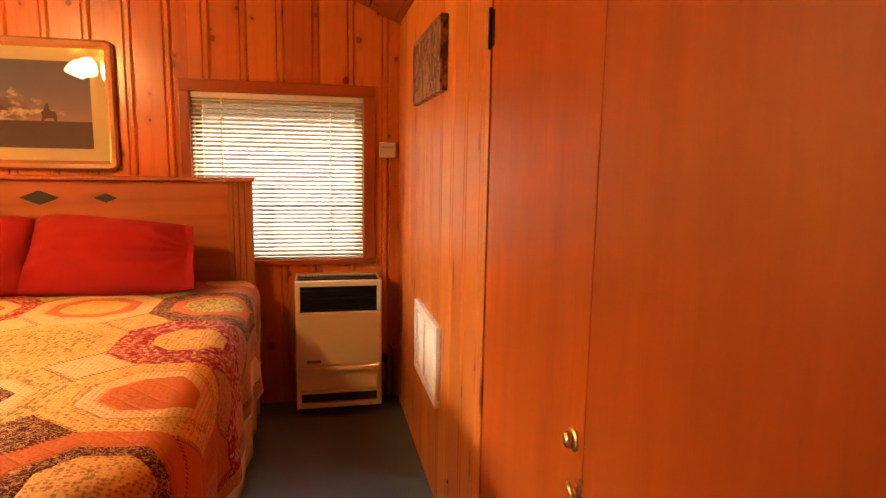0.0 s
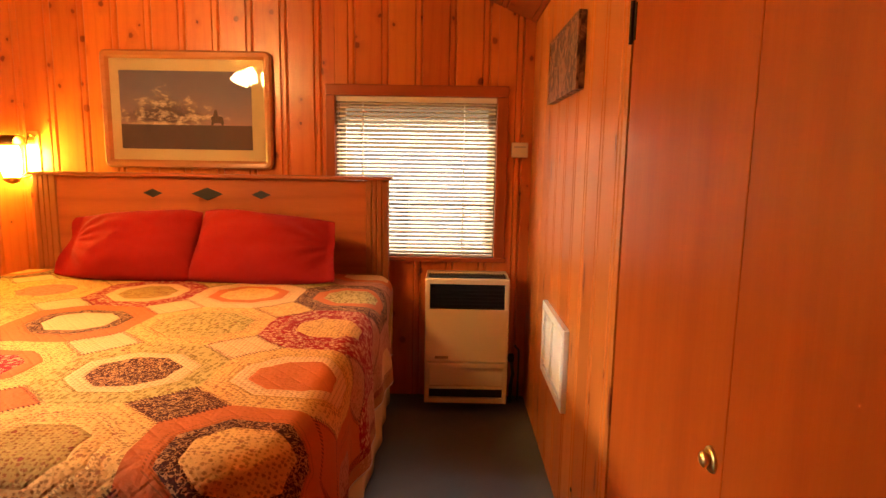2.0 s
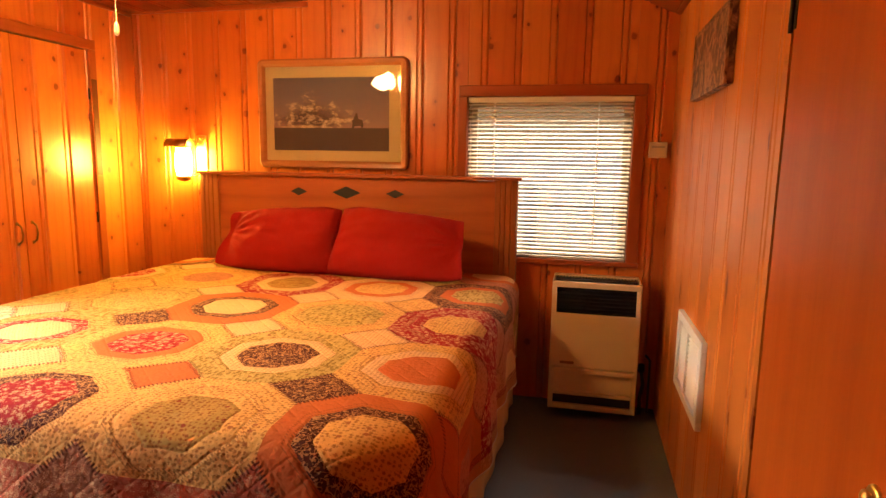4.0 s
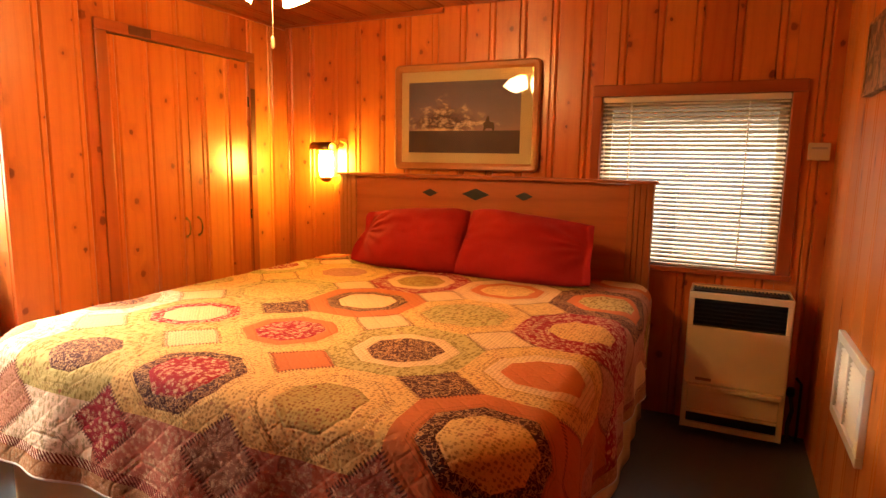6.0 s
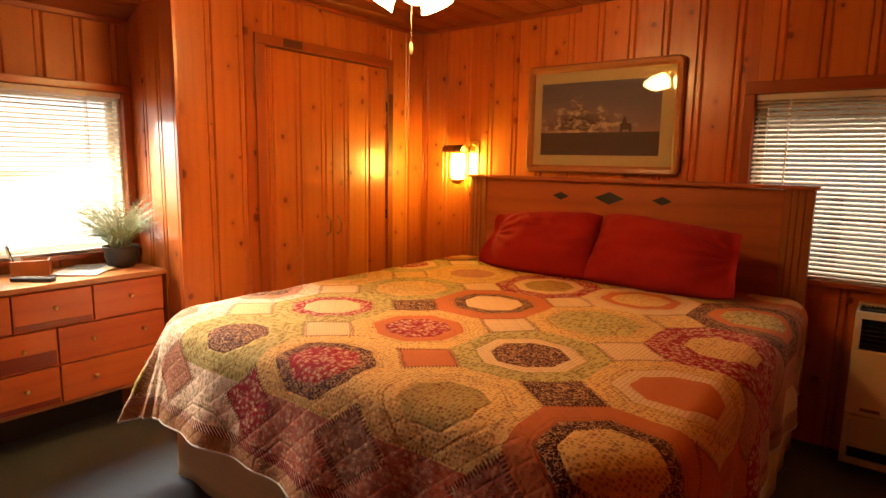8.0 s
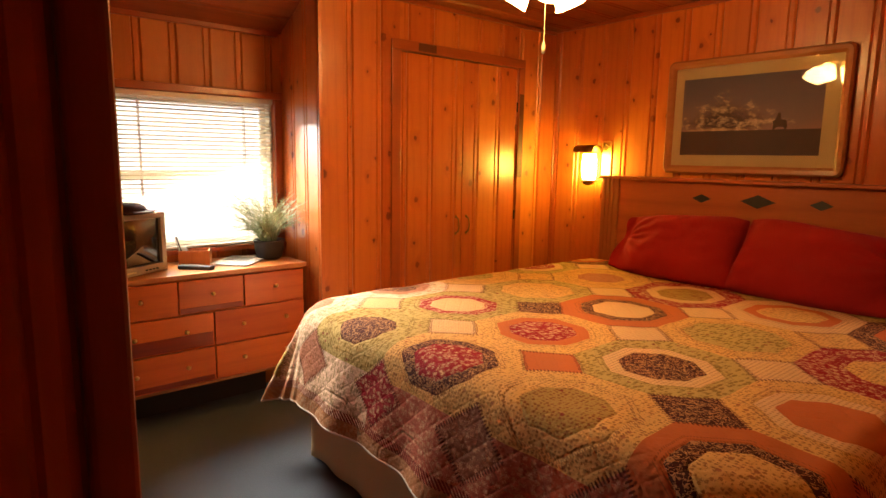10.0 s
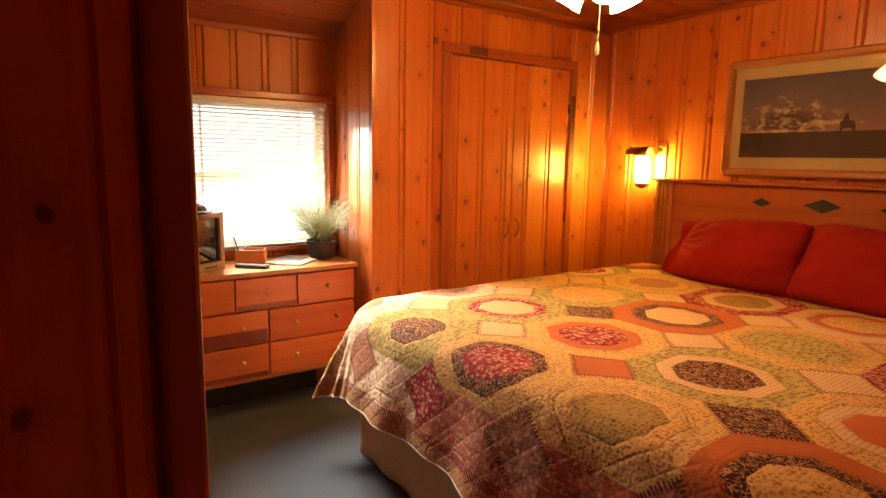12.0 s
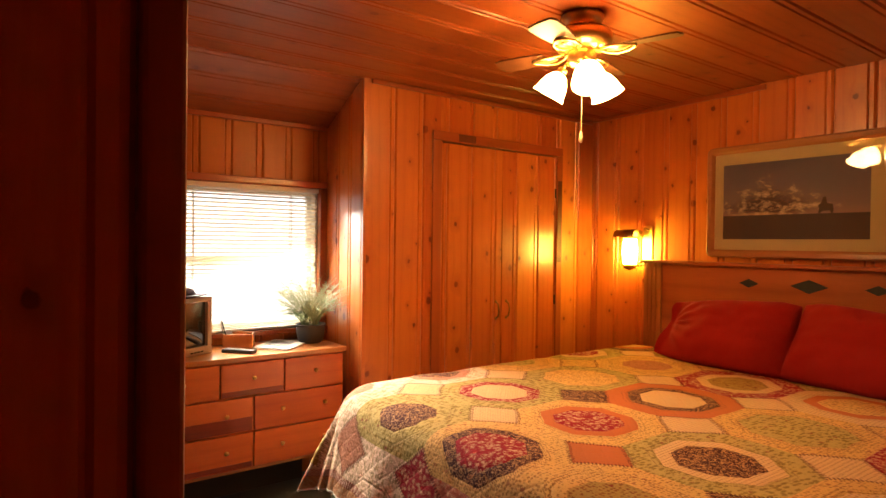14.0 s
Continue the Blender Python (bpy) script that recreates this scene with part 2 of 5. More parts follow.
def glass_material(name, tint=(1, 1, 1), gloss=1.0):
    m = bpy.data.materials.new(name)
    m.use_nodes = True
    nt = m.node_tree
    nt.nodes.remove(nt.nodes["Principled BSDF"])
    clear, shine = nt.nodes.new("ShaderNodeBsdfTransparent"), nt.nodes.new("ShaderNodeBsdfGlossy")
    clear.inputs[0].default_value = (*tint, 1)
    shine.inputs["Roughness"].default_value = 0.02
    fr = nt.nodes.new("ShaderNodeFresnel")
    fr.inputs[0].default_value = 1.5
    mx = nt.nodes.new("ShaderNodeMixShader")
    nt.links.new(maths(nt, "MULTIPLY", fr.outputs[0], gloss, clamp=True), mx.inputs[0])
    nt.links.new(clear.outputs[0], mx.inputs[1])
    nt.links.new(shine.outputs[0], mx.inputs[2])
    nt.links.new(mx.outputs[0], nt.nodes["Material Output"].inputs[0])
    return m


GLASS = glass_material("clear_glass")


def slat_material():
    m, nt, b = material("blind_slat")
    c = coords(nt)
    n = noise_tex(nt, c, 12.0, 3)
    b.inputs["Roughness"].default_value = 0.45
    put(nt, b.inputs["Base Color"], mix(nt, n, (0.88, 0.80, 0.63), (0.82, 0.73, 0.55)))
    tr = nt.nodes.new("ShaderNodeBsdfTranslucent")
    tr.inputs[0].default_value = (0.8, 0.74, 0.60, 1)
    mx = nt.nodes.new("ShaderNodeMixShader")
    mx.inputs[0].default_value = 0.06
    nt.links.new(b.outputs[0], mx.inputs[1])
    nt.links.new(tr.outputs[0], mx.inputs[2])
    nt.links.new(mx.outputs[0], nt.nodes["Material Output"].inputs[0])
    return m


SLAT = slat_material()


def glow(name, colour, strength):
    """A glowing surface: frosted lamp glass with a lit bulb behind it, and the backdrop sheet."""
    m, nt, b = material(name)
    b.inputs["Base Color"].default_value = (0.85, 0.8, 0.7, 1)
    b.inputs["Roughness"].default_value = 0.4
    b.inputs["Emission Color"].default_value = (*colour, 1)
    b.inputs["Emission Strength"].default_value = strength
    return m


SHADE_GLOW = glow("lit_fan_shade", WARM, 17.5)
BULB_GLOW = glow("lit_bulb", WARM, 18.0)
# glow of the backdrop sheet that stands in for the bright outdoors
BACKDROP_GLOW = glow("backdrop_glow", (1.0, 0.98, 0.92), 0.46)
SCONCE_GLOW = glow("lit_sconce_glass", AMBER, 23.0)


def painting_material():
    """Dusk over a dark plain, with clouds lit from below: x and z are 0 to 1 over the print."""
    m, nt, b = material("printed_landscape")
    v = nt.nodes.new("ShaderNodeTexCoord").outputs["Object"]
    xyz = nt.nodes.new("ShaderNodeSeparateXYZ")
    put(nt, xyz.inputs[0], v)
    h = maths(nt, "DIVIDE", xyz.outputs[2], 0.43)
    w = maths(nt, "DIVIDE", xyz.outputs[0], 0.735)
    skycol = ramp(nt, h, (0.30, (0.36, 0.19, 0.17)), (0.42, (0.25, 0.155, 0.165)), (0.7, (0.175, 0.125, 0.160)), (1.0, (0.135, 0.100, 0.135)))
    n = noise_tex(nt, vmath(nt, "MULTIPLY", v, (11, 11, 21)), 1.0, 7, 0.68, 0.1)
    off = maths(nt, "ADD", maths(nt, "MULTIPLY", maths(nt, "ABSOLUTE", maths(nt, "SUBTRACT", w, 0.34)), 0.95), maths(nt, "MULTIPLY", maths(nt, "ABSOLUTE", maths(nt, "SUBTRACT", h, 0.42)), 1.25))
    mass = ramp(nt, maths(nt, "SUBTRACT", maths(nt, "ADD", n, 0.25), off), (0.32, 0.0), (0.52, 1.0))
    col = mix(nt, mass, skycol, mix(nt, ramp(nt, n, (0.46, 0.0), (0.60, 1.0)), (0.085, 0.045, 0.048), (0.66, 0.45, 0.32)))
    low = noise_tex(nt, vmath(nt, "MULTIPLY", v, (30, 30, 60)), 1.0, 4)
    land = mix(nt, low, (0.050, 0.030, 0.034), (0.100, 0.058, 0.055))
    glowline = ramp(nt, maths(nt, "ADD", maths(nt, "ABSOLUTE", maths(nt, "SUBTRACT", h, 0.325)), maths(nt, "MULTIPLY", maths(nt, "ABSOLUTE", maths(nt, "SUBTRACT", w, 0.27)), 0.12)), (0.0, 1.0), (0.035, 0.0))
    col = mix(nt, maths(nt, "MULTIPLY", glowline, 0.8), col, (0.75, 0.45, 0.25))
    col = mix(nt, maths(nt, "LESS_THAN", h, 0.31), col, land)
    put(nt, b.inputs["Base Color"], col)
    b.inputs["Roughness"].default_value = 0.7
    return m


PAINTING = painting_material()


def plaque_material():
    m, nt, b = material("carved_plaque")
    c = coords(nt)
    n = noise_tex(nt, c, 14.0, 5, 0.65, 1.2)
    f = ramp(nt, n, (0.42, 0.0), (0.62, 1.0))
    put(nt, b.inputs["Base Color"], mix(nt, f, (0.060, 0.015, 0.009), (0.42, 0.19, 0.095)))
    b.inputs["Roughness"].default_value = 0.5
    bump(nt, b, n, 0.8, 0.02)
    return m


PLAQUE = plaque_material()

# quilt: octagons in a grid, three rings each, small squares at the corners
R_CENTRE, R_RING = 0.119, 0.167
PU, PV = 0.474, 0.512
U0, V0 = -1.388, 1.655


def along2(nt, xyz):
    return maths(nt, "ADD", xyz.outputs[0], maths(nt, "MULTIPLY", xyz.outputs[1], 1.3))


def quilt_material():
    m, nt, b = material("patchwork_quilt")
    flat = nt.nodes.new("ShaderNodeAttribute")
    flat.attribute_name = "sheet"
    xyz = nt.nodes.new("ShaderNodeSeparateXYZ")
    put(nt, xyz.inputs[0], flat.outputs["Vector"])
    wob = noise_tex(nt, flat.outputs["Vector"], 9.0, 2)
    wv = maths(nt, "MULTIPLY", maths(nt, "SUBTRACT", wob, 0.5), 0.02)

    def local(v, start, pitch):
        t = maths(nt, "DIVIDE", maths(nt, "SUBTRACT", v, start), pitch)
        t = maths(nt, "SUBTRACT", t, maths(nt, "FLOOR", maths(nt, "ADD", t, 0.5)))
        return maths(nt, "ABSOLUTE", maths(nt, "MULTIPLY", t, pitch))

    x = maths(nt, "ADD", local(xyz.outputs[0], U0, PU), wv)
    y = maths(nt, "ADD", local(xyz.outputs[1], V0, PV), wv)
    d = maths(nt, "MAXIMUM", maths(nt, "MAXIMUM", x, y), maths(nt, "MULTIPLY", maths(nt, "ADD", x, y), 0.7071))
    diag = maths(nt, "MULTIPLY", maths(nt, "ADD", x, y), 0.7071)

    def patch(name):
        a = nt.nodes.new("ShaderNodeAttribute")
        a.attribute_name = name
        return a.outputs["Color"]

    col = mix(nt, maths(nt, "GREATER_THAN", d, R_CENTRE), patch("centre"), patch("ring"))
    col = mix(nt, maths(nt, "GREATER_THAN", d, R_RING), col, patch("outer"))
    col = mix(nt, maths(nt, "GREATER_THAN", diag, 0.258), col, patch("corner"))
    # printed cotton: pale flowers on strong colours, dark sprigs and dots on pale ones
    sheet = flat.outputs["Vector"]
    value = nt.nodes.new("ShaderNodeRGBToBW")
    put(nt, value.inputs[0], col)
    pale = maths(nt, "GREATER_THAN", value.outputs[0], 0.22)
    wisp = maths(nt, "SUBTRACT", noise_tex(nt, sheet, 260.0, 2), 0.5)
    flower = voronoi(nt, sheet, 54.0)
    flower.inputs["Randomness"].default_value = 0.75
    bloom = ramp(nt, maths(nt, "ADD", flower.outputs["Distance"], maths(nt, "MULTIPLY", wisp, 1.7)), (0.36, 1.0), (0.46, 0.0))
    # dark cloth carries fine curling lines in place of flowers
    curl = maths(nt, "ABSOLUTE", maths(nt, "SUBTRACT", noise_tex(nt, sheet, 52.0, 1, 0.5, 1.6), 0.5))
    scroll = ramp(nt, curl, (0.034, 1.0), (0.058, 0.0))
    deep = maths(nt, "LESS_THAN", value.outputs[0], 0.05)
    bloom = mix(nt, deep, bloom, scroll)
    # pale cloth: sprigs set almost in rows, dashes on the greener prints, a scatter of berries
    sprig = voronoi(nt, sheet, 76.0)
    sprig.inputs["Randomness"].default_value = 0.45
    dotty = ramp(nt, maths(nt, "ADD", sprig.outputs["Distance"], maths(nt, "MULTIPLY", wisp, 0.9)), (0.30, 1.0), (0.42, 0.0))
    split = nt.nodes.new("ShaderNodeSeparateColor")
    put(nt, split.inputs[0], col)
    leafy = maths(nt, "GREATER_THAN", maths(nt, "DIVIDE", split.outputs[1], split.outputs[0]), 0.765)
    blade = voronoi(nt, vmath(nt, "MULTIPLY", sheet, (1.0, 0.45, 1.0)), 78.0)
    blade.inputs["Randomness"].default_value = 0.6
    dashes = ramp(nt, maths(nt, "ADD", blade.outputs["Distance"], maths(nt, "MULTIPLY", wisp, 0.9)), (0.38, 1.0), (0.50, 0.0))
    # fine pin dots, laid out square, on the creams
    creamy = maths(nt, "GREATER_THAN", value.outputs[0], 0.58)
    pin = voronoi(nt, sheet, 72.0)
    pin.inputs["Randomness"].default_value = 0.12
    pins = ramp(nt, pin.outputs["Distance"], (0.22, 1.0), (0.32, 0.0))
    dotty = mix(nt, leafy, mix(nt, creamy, dotty, pins), dashes)
    berry = voronoi(nt, sheet, 34.0)
    berry.inputs["Randomness"].default_value = 0.7
    seed = nt.nodes.new("ShaderNodeSeparateColor")
    put(nt, seed.inputs[0], berry.outputs["Color"])
    berries = ramp(nt, maths(nt, "ADD", berry.outputs["Distance"], maths(nt, "MULTIPLY", wisp, 0.3)), (0.20, 1.0), (0.27, 0.0))
    berries = maths(nt, "MULTIPLY", berries, maths(nt, "MULTIPLY", maths(nt, "SUBTRACT", 1.0, creamy), maths(nt, "GREATER_THAN", seed.outputs[0], 0.66)))
    petal = mix(nt, pale, bloom, maths(nt, "MAXIMUM", dotty, berries))
    sig = nt.nodes.new("ShaderNodeAttribute")
    sig.attribute_name = "print"
    tone = noise_tex(nt, sheet, 90.0, 2)
    flowers = mix(nt, ramp(nt, tone, (0.42, 0.0), (0.58, 1.0)), (0.74, 0.54, 0.33), (0.64, 0.36, 0.20))
    flowers = mix(nt, deep, flowers, (0.52, 0.29, 0.12))
    green_ink = mix(nt, tone, (0.20, 0.155, 0.028), (0.31, 0.22, 0.042))
    brown_ink = mix(nt, tone, (0.25, 0.15, 0.028), (0.29, 0.075, 0.024))
    sprigs = mix(nt, berries, mix(nt, leafy, brown_ink, green_ink), (0.26, 0.050, 0.026))
    col = mix(nt, maths(nt, "MULTIPLY", petal, sig.outputs["Fac"]), col, mix(nt, pale, flowers, sprigs))
    # buttonhole stitches over the edges of the squares, dots round each octagon
    slant = maths(nt, "SUBTRACT", x, y)
    run = maths(nt, "GREATER_THAN", maths(nt, "FRACT", maths(nt, "MULTIPLY", slant, 62.0)), 0.52)
    ragged = maths(nt, "ADD", 0.009, maths(nt, "MULTIPLY", wisp, 0.012))
    near = maths(nt, "LESS_THAN", maths(nt, "ABSOLUTE", maths(nt, "SUBTRACT", diag, 0.258)), ragged)
    col = mix(nt, maths(nt, "MULTIPLY", maths(nt, "MULTIPLY", run, near), 0.85), col, (0.12, 0.028, 0.014))
    dots = maths(nt, "GREATER_THAN", maths(nt, "FRACT", maths(nt, "MULTIPLY", along2(nt, xyz), 80.0)), 0.5)
    rim = maths(nt, "LESS_THAN", maths(nt, "ABSOLUTE", maths(nt, "SUBTRACT", d, R_RING + 0.006)), 0.004)
    rim = maths(nt, "MAXIMUM", rim, maths(nt, "LESS_THAN", maths(nt, "ABSOLUTE", maths(nt, "SUBTRACT", d, R_RING + 0.021)), 0.003))
    col = mix(nt, maths(nt, "MULTIPLY", maths(nt, "MULTIPLY", dots, rim), 0.55), col, mix(nt, pale, (0.55, 0.38, 0.20), (0.20, 0.09, 0.025)))
    fade = noise_tex(nt, flat.outputs["Vector"], 4.0, 3)
    col = mix(nt, maths(nt, "MULTIPLY", fade, 0.30), col, mix(nt, 1.0, col, (0.7, 0.66, 0.62), "MULTIPLY"))
    # patch seams and piano-key band along the hem
    hem = nt.nodes.new("ShaderNodeAttribute")
    hem.attribute_name = "hem"
    hx = hem.outputs["Fac"]
    along = maths(nt, "ADD", xyz.outputs[0], xyz.outputs[1])
    key = maths(nt, "GREATER_THAN", maths(nt, "FRACT", maths(nt, "MULTIPLY", along, 62.0)), 0.42)
    inband = maths(nt, "MULTIPLY", maths(nt, "GREATER_THAN", hx, 0.050), maths(nt, "LESS_THAN", hx, 0.080))
    outer = maths(nt, "LESS_THAN", hx, 0.052)
    col = mix(nt, maths(nt, "MULTIPLY", outer, maths(nt, "SUBTRACT", 1.0, maths(nt, "MULTIPLY", petal, 0.6))), col, (0.40, 0.20, 0.085))
    col = mix(nt, maths(nt, "MULTIPLY", inband, key), col, (0.20, 0.035, 0.022))
    put(nt, b.inputs["Base Color"], mix(nt, 1.0, col, (0.97, 0.82, 0.75), "MULTIPLY"))
    b.inputs["Roughness"].default_value = 0.9
    b.inputs["Specular IOR Level"].default_value = 0.15
    # quilting lines on the bias, and crinkle
    s1 = maths(nt, "PINGPONG", maths(nt, "ADD", xyz.outputs[0], xyz.outputs[1]), 0.046)
    s2 = maths(nt, "PINGPONG", maths(nt, "SUBTRACT", maths(nt, "ADD", xyz.outputs[0], 9.0), xyz.outputs[1]), 0.046)
    st = maths(nt, "MINIMUM", s1, s2)
    puff = ramp(nt, maths(nt, "MULTIPLY", st, 22.0), (0.0, 0.0), (0.22, 0.65), (1.0, 1.0))
    crink = noise_tex(nt, flat.outputs["Vector"], 75.0, 3)
    seam = maths(nt, "MINIMUM", maths(nt, "ABSOLUTE", maths(nt, "SUBTRACT", d, R_RING)), maths(nt, "ABSOLUTE", maths(nt, "SUBTRACT", d, R_CENTRE)))
    seam = ramp(nt, maths(nt, "MULTIPLY", seam, 60.0), (0.0, 0.0), (0.5, 1.0))
    bump(nt, b, maths(nt, "ADD", maths(nt, "ADD", maths(nt, "MULTIPLY", puff, 0.25), maths(nt, "MULTIPLY", crink, 0.55)), maths(nt, "MULTIPLY", seam, 0.28)), 0.6, 0.009)
    return m


QUILT = quilt_material()


# ------------------------------------------------------------ building helpers
def mesh(name, bm):
    me = bpy.data.meshes.new(name)
    bm.normal_update()
    bm.to_mesh(me)
    bm.free()
    return me


def part(name, bm, mat, parent, label="", m=None, smooth=False):
    """Links a bmesh as one mesh object under a thing or a part."""
    me = bm if isinstance(bm, bpy.types.Mesh) else mesh(name, bm)
    if mat and not me.materials:
        me.materials.append(mat)
    if smooth:
        me.shade_smooth()
    ob = new(name, me)
    ob.parent = parent
    if m is not None:
        ob.matrix_basis = m
    return tagged(ob, label) if label else ob


def thing(name, label, category, m=None, group="", kind=""):
    ob = new(name)
    ob.empty_display_size = 0.05
    if m is not None:
        ob.matrix_basis = m
    return tagged(ob, label, category, group, kind)


def structure(name, bm, mat):
    me = mesh(name, bm)
    me.materials.append(mat)
    return tagged(new(name, me), kind="structure")


def cuboid(bm, a, b, bevel=0.0, segments=2):
    made = bmesh.ops.create_cube(bm, size=1.0)["verts"]
    for v in made:
        v.co = Vector([(a[i] + b[i]) / 2 + v.co[i] * (b[i] - a[i]) for i in range(3)])
    if bevel:
        edges = list({e for v in made for e in v.link_edges})
        bmesh.ops.bevel(bm, geom=edges, offset=bevel, segments=segments, affect="EDGES", profile=0.6)
    return bm


def block(a, b, bevel=0.0, segments=2):
    return cuboid(bmesh.new(), a, b, bevel, segments)


def lathe(profile, segments=24, m=None, caps=True):
    """A solid of revolution about z from (radius, height) pairs."""
    bm = bmesh.new()
    rings = []
    for r, z in profile:
        ring = [bm.verts.new((r * math.cos(2 * math.pi * k / segments), r * math.sin(2 * math.pi * k / segments), z)) for k in range(segments)]
        rings.append(ring)
    for a, b in zip(rings, rings[1:]):
        for k in range(segments):
            j = (k + 1) % segments
            bm.faces.new((a[k], a[j], b[j], b[k]))
    if caps:
        bm.faces.new(list(reversed(rings[0])))
        bm.faces.new(rings[-1])
    if m is not None:
        bmesh.ops.transform(bm, matrix=m, verts=bm.verts)
    return bm


def tube(points, radius, segments=8, bm=None):
    """A round bar along a line of points."""
    bm = bm or bmesh.new()
    pts = [Vector(p) for p in points]
    rings = []
    for n, p in enumerate(pts):
        way = (pts[min(n + 1, len(pts) - 1)] - pts[max(n - 1, 0)]).normalized()
        side = way.cross(Vector((0.13, 0.31, 0.94))).normalized()
        up = side.cross(way)
        rings.append([bm.verts.new(p + radius * (math.cos(2 * math.pi * k / segments) * side + math.sin(2 * math.pi * k / segments) * up)) for k in range(segments)])
    for a, b in zip(rings, rings[1:]):
        for k in range(segments):
            j = (k + 1) % segments
            bm.faces.new((a[k], a[j], b[j], b[k]))
    bm.faces.new(list(reversed(rings[0])))
    bm.faces.new(rings[-1])
    return bm


def outline(points, depth, bevel=0.0):
    """A flat shape in the x-z plane, given depth towards +y."""
    bm = bmesh.new()
    front = [bm.verts.new((x, 0, z)) for x, z in points]
    back = [bm.verts.new((x, depth, z)) for x, z in points]
    bm.faces.new(front)
    bm.faces.new(list(reversed(back)))
    for k in range(len(points)):
        j = (k + 1) % len(points)
        bm.faces.new((front[j], front[k], back[k], back[j]))
    bmesh.ops.recalc_face_normals(bm, faces=bm.faces)
    if bevel:
        bmesh.ops.bevel(bm, geom=[e for e in bm.edges if all(v in front for v in e.verts)], offset=bevel, segments=2, affect="EDGES")
    return bm


def rounded(w, h, r, n=6):
    """Corner points of a rounded rectangle from (0, 0) to (w, h)."""
    pts = []
    for cx, cz, a in ((w - r, r, -90), (w - r, h - r, 0), (r, h - r, 90), (r, r, 180)):
        pts += [(cx + r * math.cos(radians(a + 90 * k / n)), cz + r * math.sin(radians(a + 90 * k / n))) for k in range(n + 1)]
    return pts


# ------------------------------------------------------------ sizes of the room
EAST, NORTH, CLOSET, WEST = 0.457, 3.36, -2.804, -3.33
BUMP_Y = 1.515
SOUTH = 0.124
HALL = -0.60
BACK = -1.7
CEIL = [(-3.60, 1.945), (-3.33, 2.055), (-2.84, 2.245), (-1.6, 2.275), (0.13, 2.262), (0.457, 2.118), (0.65, 2.033)]


def ceiling_at(x):
    for (xa, za), (xb, zb) in zip(CEIL, CEIL[1:]):
        if xa <= x <= xb:
            return za + (zb - za) * (x - xa) / (xb - xa)
    return 2.05


# ------------------------------------------------------------ floor and ceiling
structure("floor", block((-3.6, BACK, -0.12), (0.65, 3.5, 0.0)), CARPET)


def make_ceiling():
    bm = bmesh.new()
    ya, yb = BACK, 3.45
    for (xa, za), (xb, zb) in zip(CEIL, CEIL[1:]):
        run = math.hypot(xb - xa, zb - za)
        tx, tz = (xb - xa) / run, (zb - za) / run
        nx, nz = -tz, tx
        count = max(1, round(run / 0.187))
        w = run / count
        for k in range(count):
            prof = [(0.0005, 0.007), (0.007, 0.0), (w - 0.036, 0.0), (w - 0.031, 0.005), (w - 0.026, 0.0005), (w - 0.009, 0.0005), (w - 0.0005, 0.007), (w - 0.0005, 0.02), (0.0005, 0.02)]
            ring = [(xa + tx * (k * w + u) + nx * d, za + tz * (k * w + u) + nz * d) for u, d in prof]
            f = [bm.verts.new((x, ya, z)) for x, z in ring]
            g = [bm.verts.new((x, yb, z)) for x, z in ring]
            for i in range(len(ring)):
                j = (i + 1) % len(ring)
                bm.faces.new((f[i], f[j], g[j], g[i]))
            bm.faces.new(f)
            bm.faces.new(list(reversed(g)))
    lower = [(x, z + 0.022) for x, z in CEIL]
    upper = [(x, z + 0.12) for x, z in CEIL]
    ring = lower + list(reversed(upper))
    f = [bm.verts.new((x, ya, z)) for x, z in ring]
    g = [bm.verts.new((x, yb, z)) for x, z in ring]
    for i in range(len(ring)):
        j = (i + 1) % len(ring)
        bm.faces.new((f[i], f[j], g[j], g[i]))
    bmesh.ops.recalc_face_normals(bm, faces=bm.faces)
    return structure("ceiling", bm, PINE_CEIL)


make_ceiling()


# ------------------------------------------------------------ boarded walls
def board_mesh(b0, b1, c0, c1, height_a, height_b, joint=1.0):
    """One tongue-and-groove board from b0 to b1, of which c0 to c1 is left; heights at its two edges."""
    w = b1 - b0
    prof = [(0.0004, 0.010), (0.008, 0.0), (w - 0.040, 0.0), (w - 0.034, 0.008), (w - 0.028, 0.0008), (w - 0.010, 0.0008), (w - 0.0004, 0.010)]
    prof = [(u, d * joint) for u, d in prof]
    lo, hi = c0 - b0, c1 - b0

    def depth(u):
        for (ua, da), (ub, db) in zip(prof, prof[1:]):
            if ua <= u <= ub:
                return da + (db - da) * (u - ua) / max(ub - ua, 1e-6)
        return 0.006

    pts = [(lo + 0.0004, depth(lo + 0.0004))] + [(u, d) for u, d in prof if lo + 0.001 < u < hi - 0.001] + [(hi - 0.0004, depth(hi - 0.0004))]
    pts += [(hi - 0.0004, 0.019), (lo + 0.0004, 0.019)]
    bm = bmesh.new()

    def top(u):
        return height_a + (height_b - height_a) * (u - lo) / max(hi - lo, 1e-6)

    f = [bm.verts.new((u, d, 0.0)) for u, d in pts]
    g = [bm.verts.new((u, d, top(u))) for u, d in pts]
    for i in range(len(pts)):
        j = (i + 1) % len(pts)
        bm.faces.new((f[i], f[j], g[j], g[i]))
    bm.faces.new(list(reversed(f)))
    bm.faces.new(g)
    bmesh.ops.recalc_face_normals(bm, faces=bm.faces)
    return bm


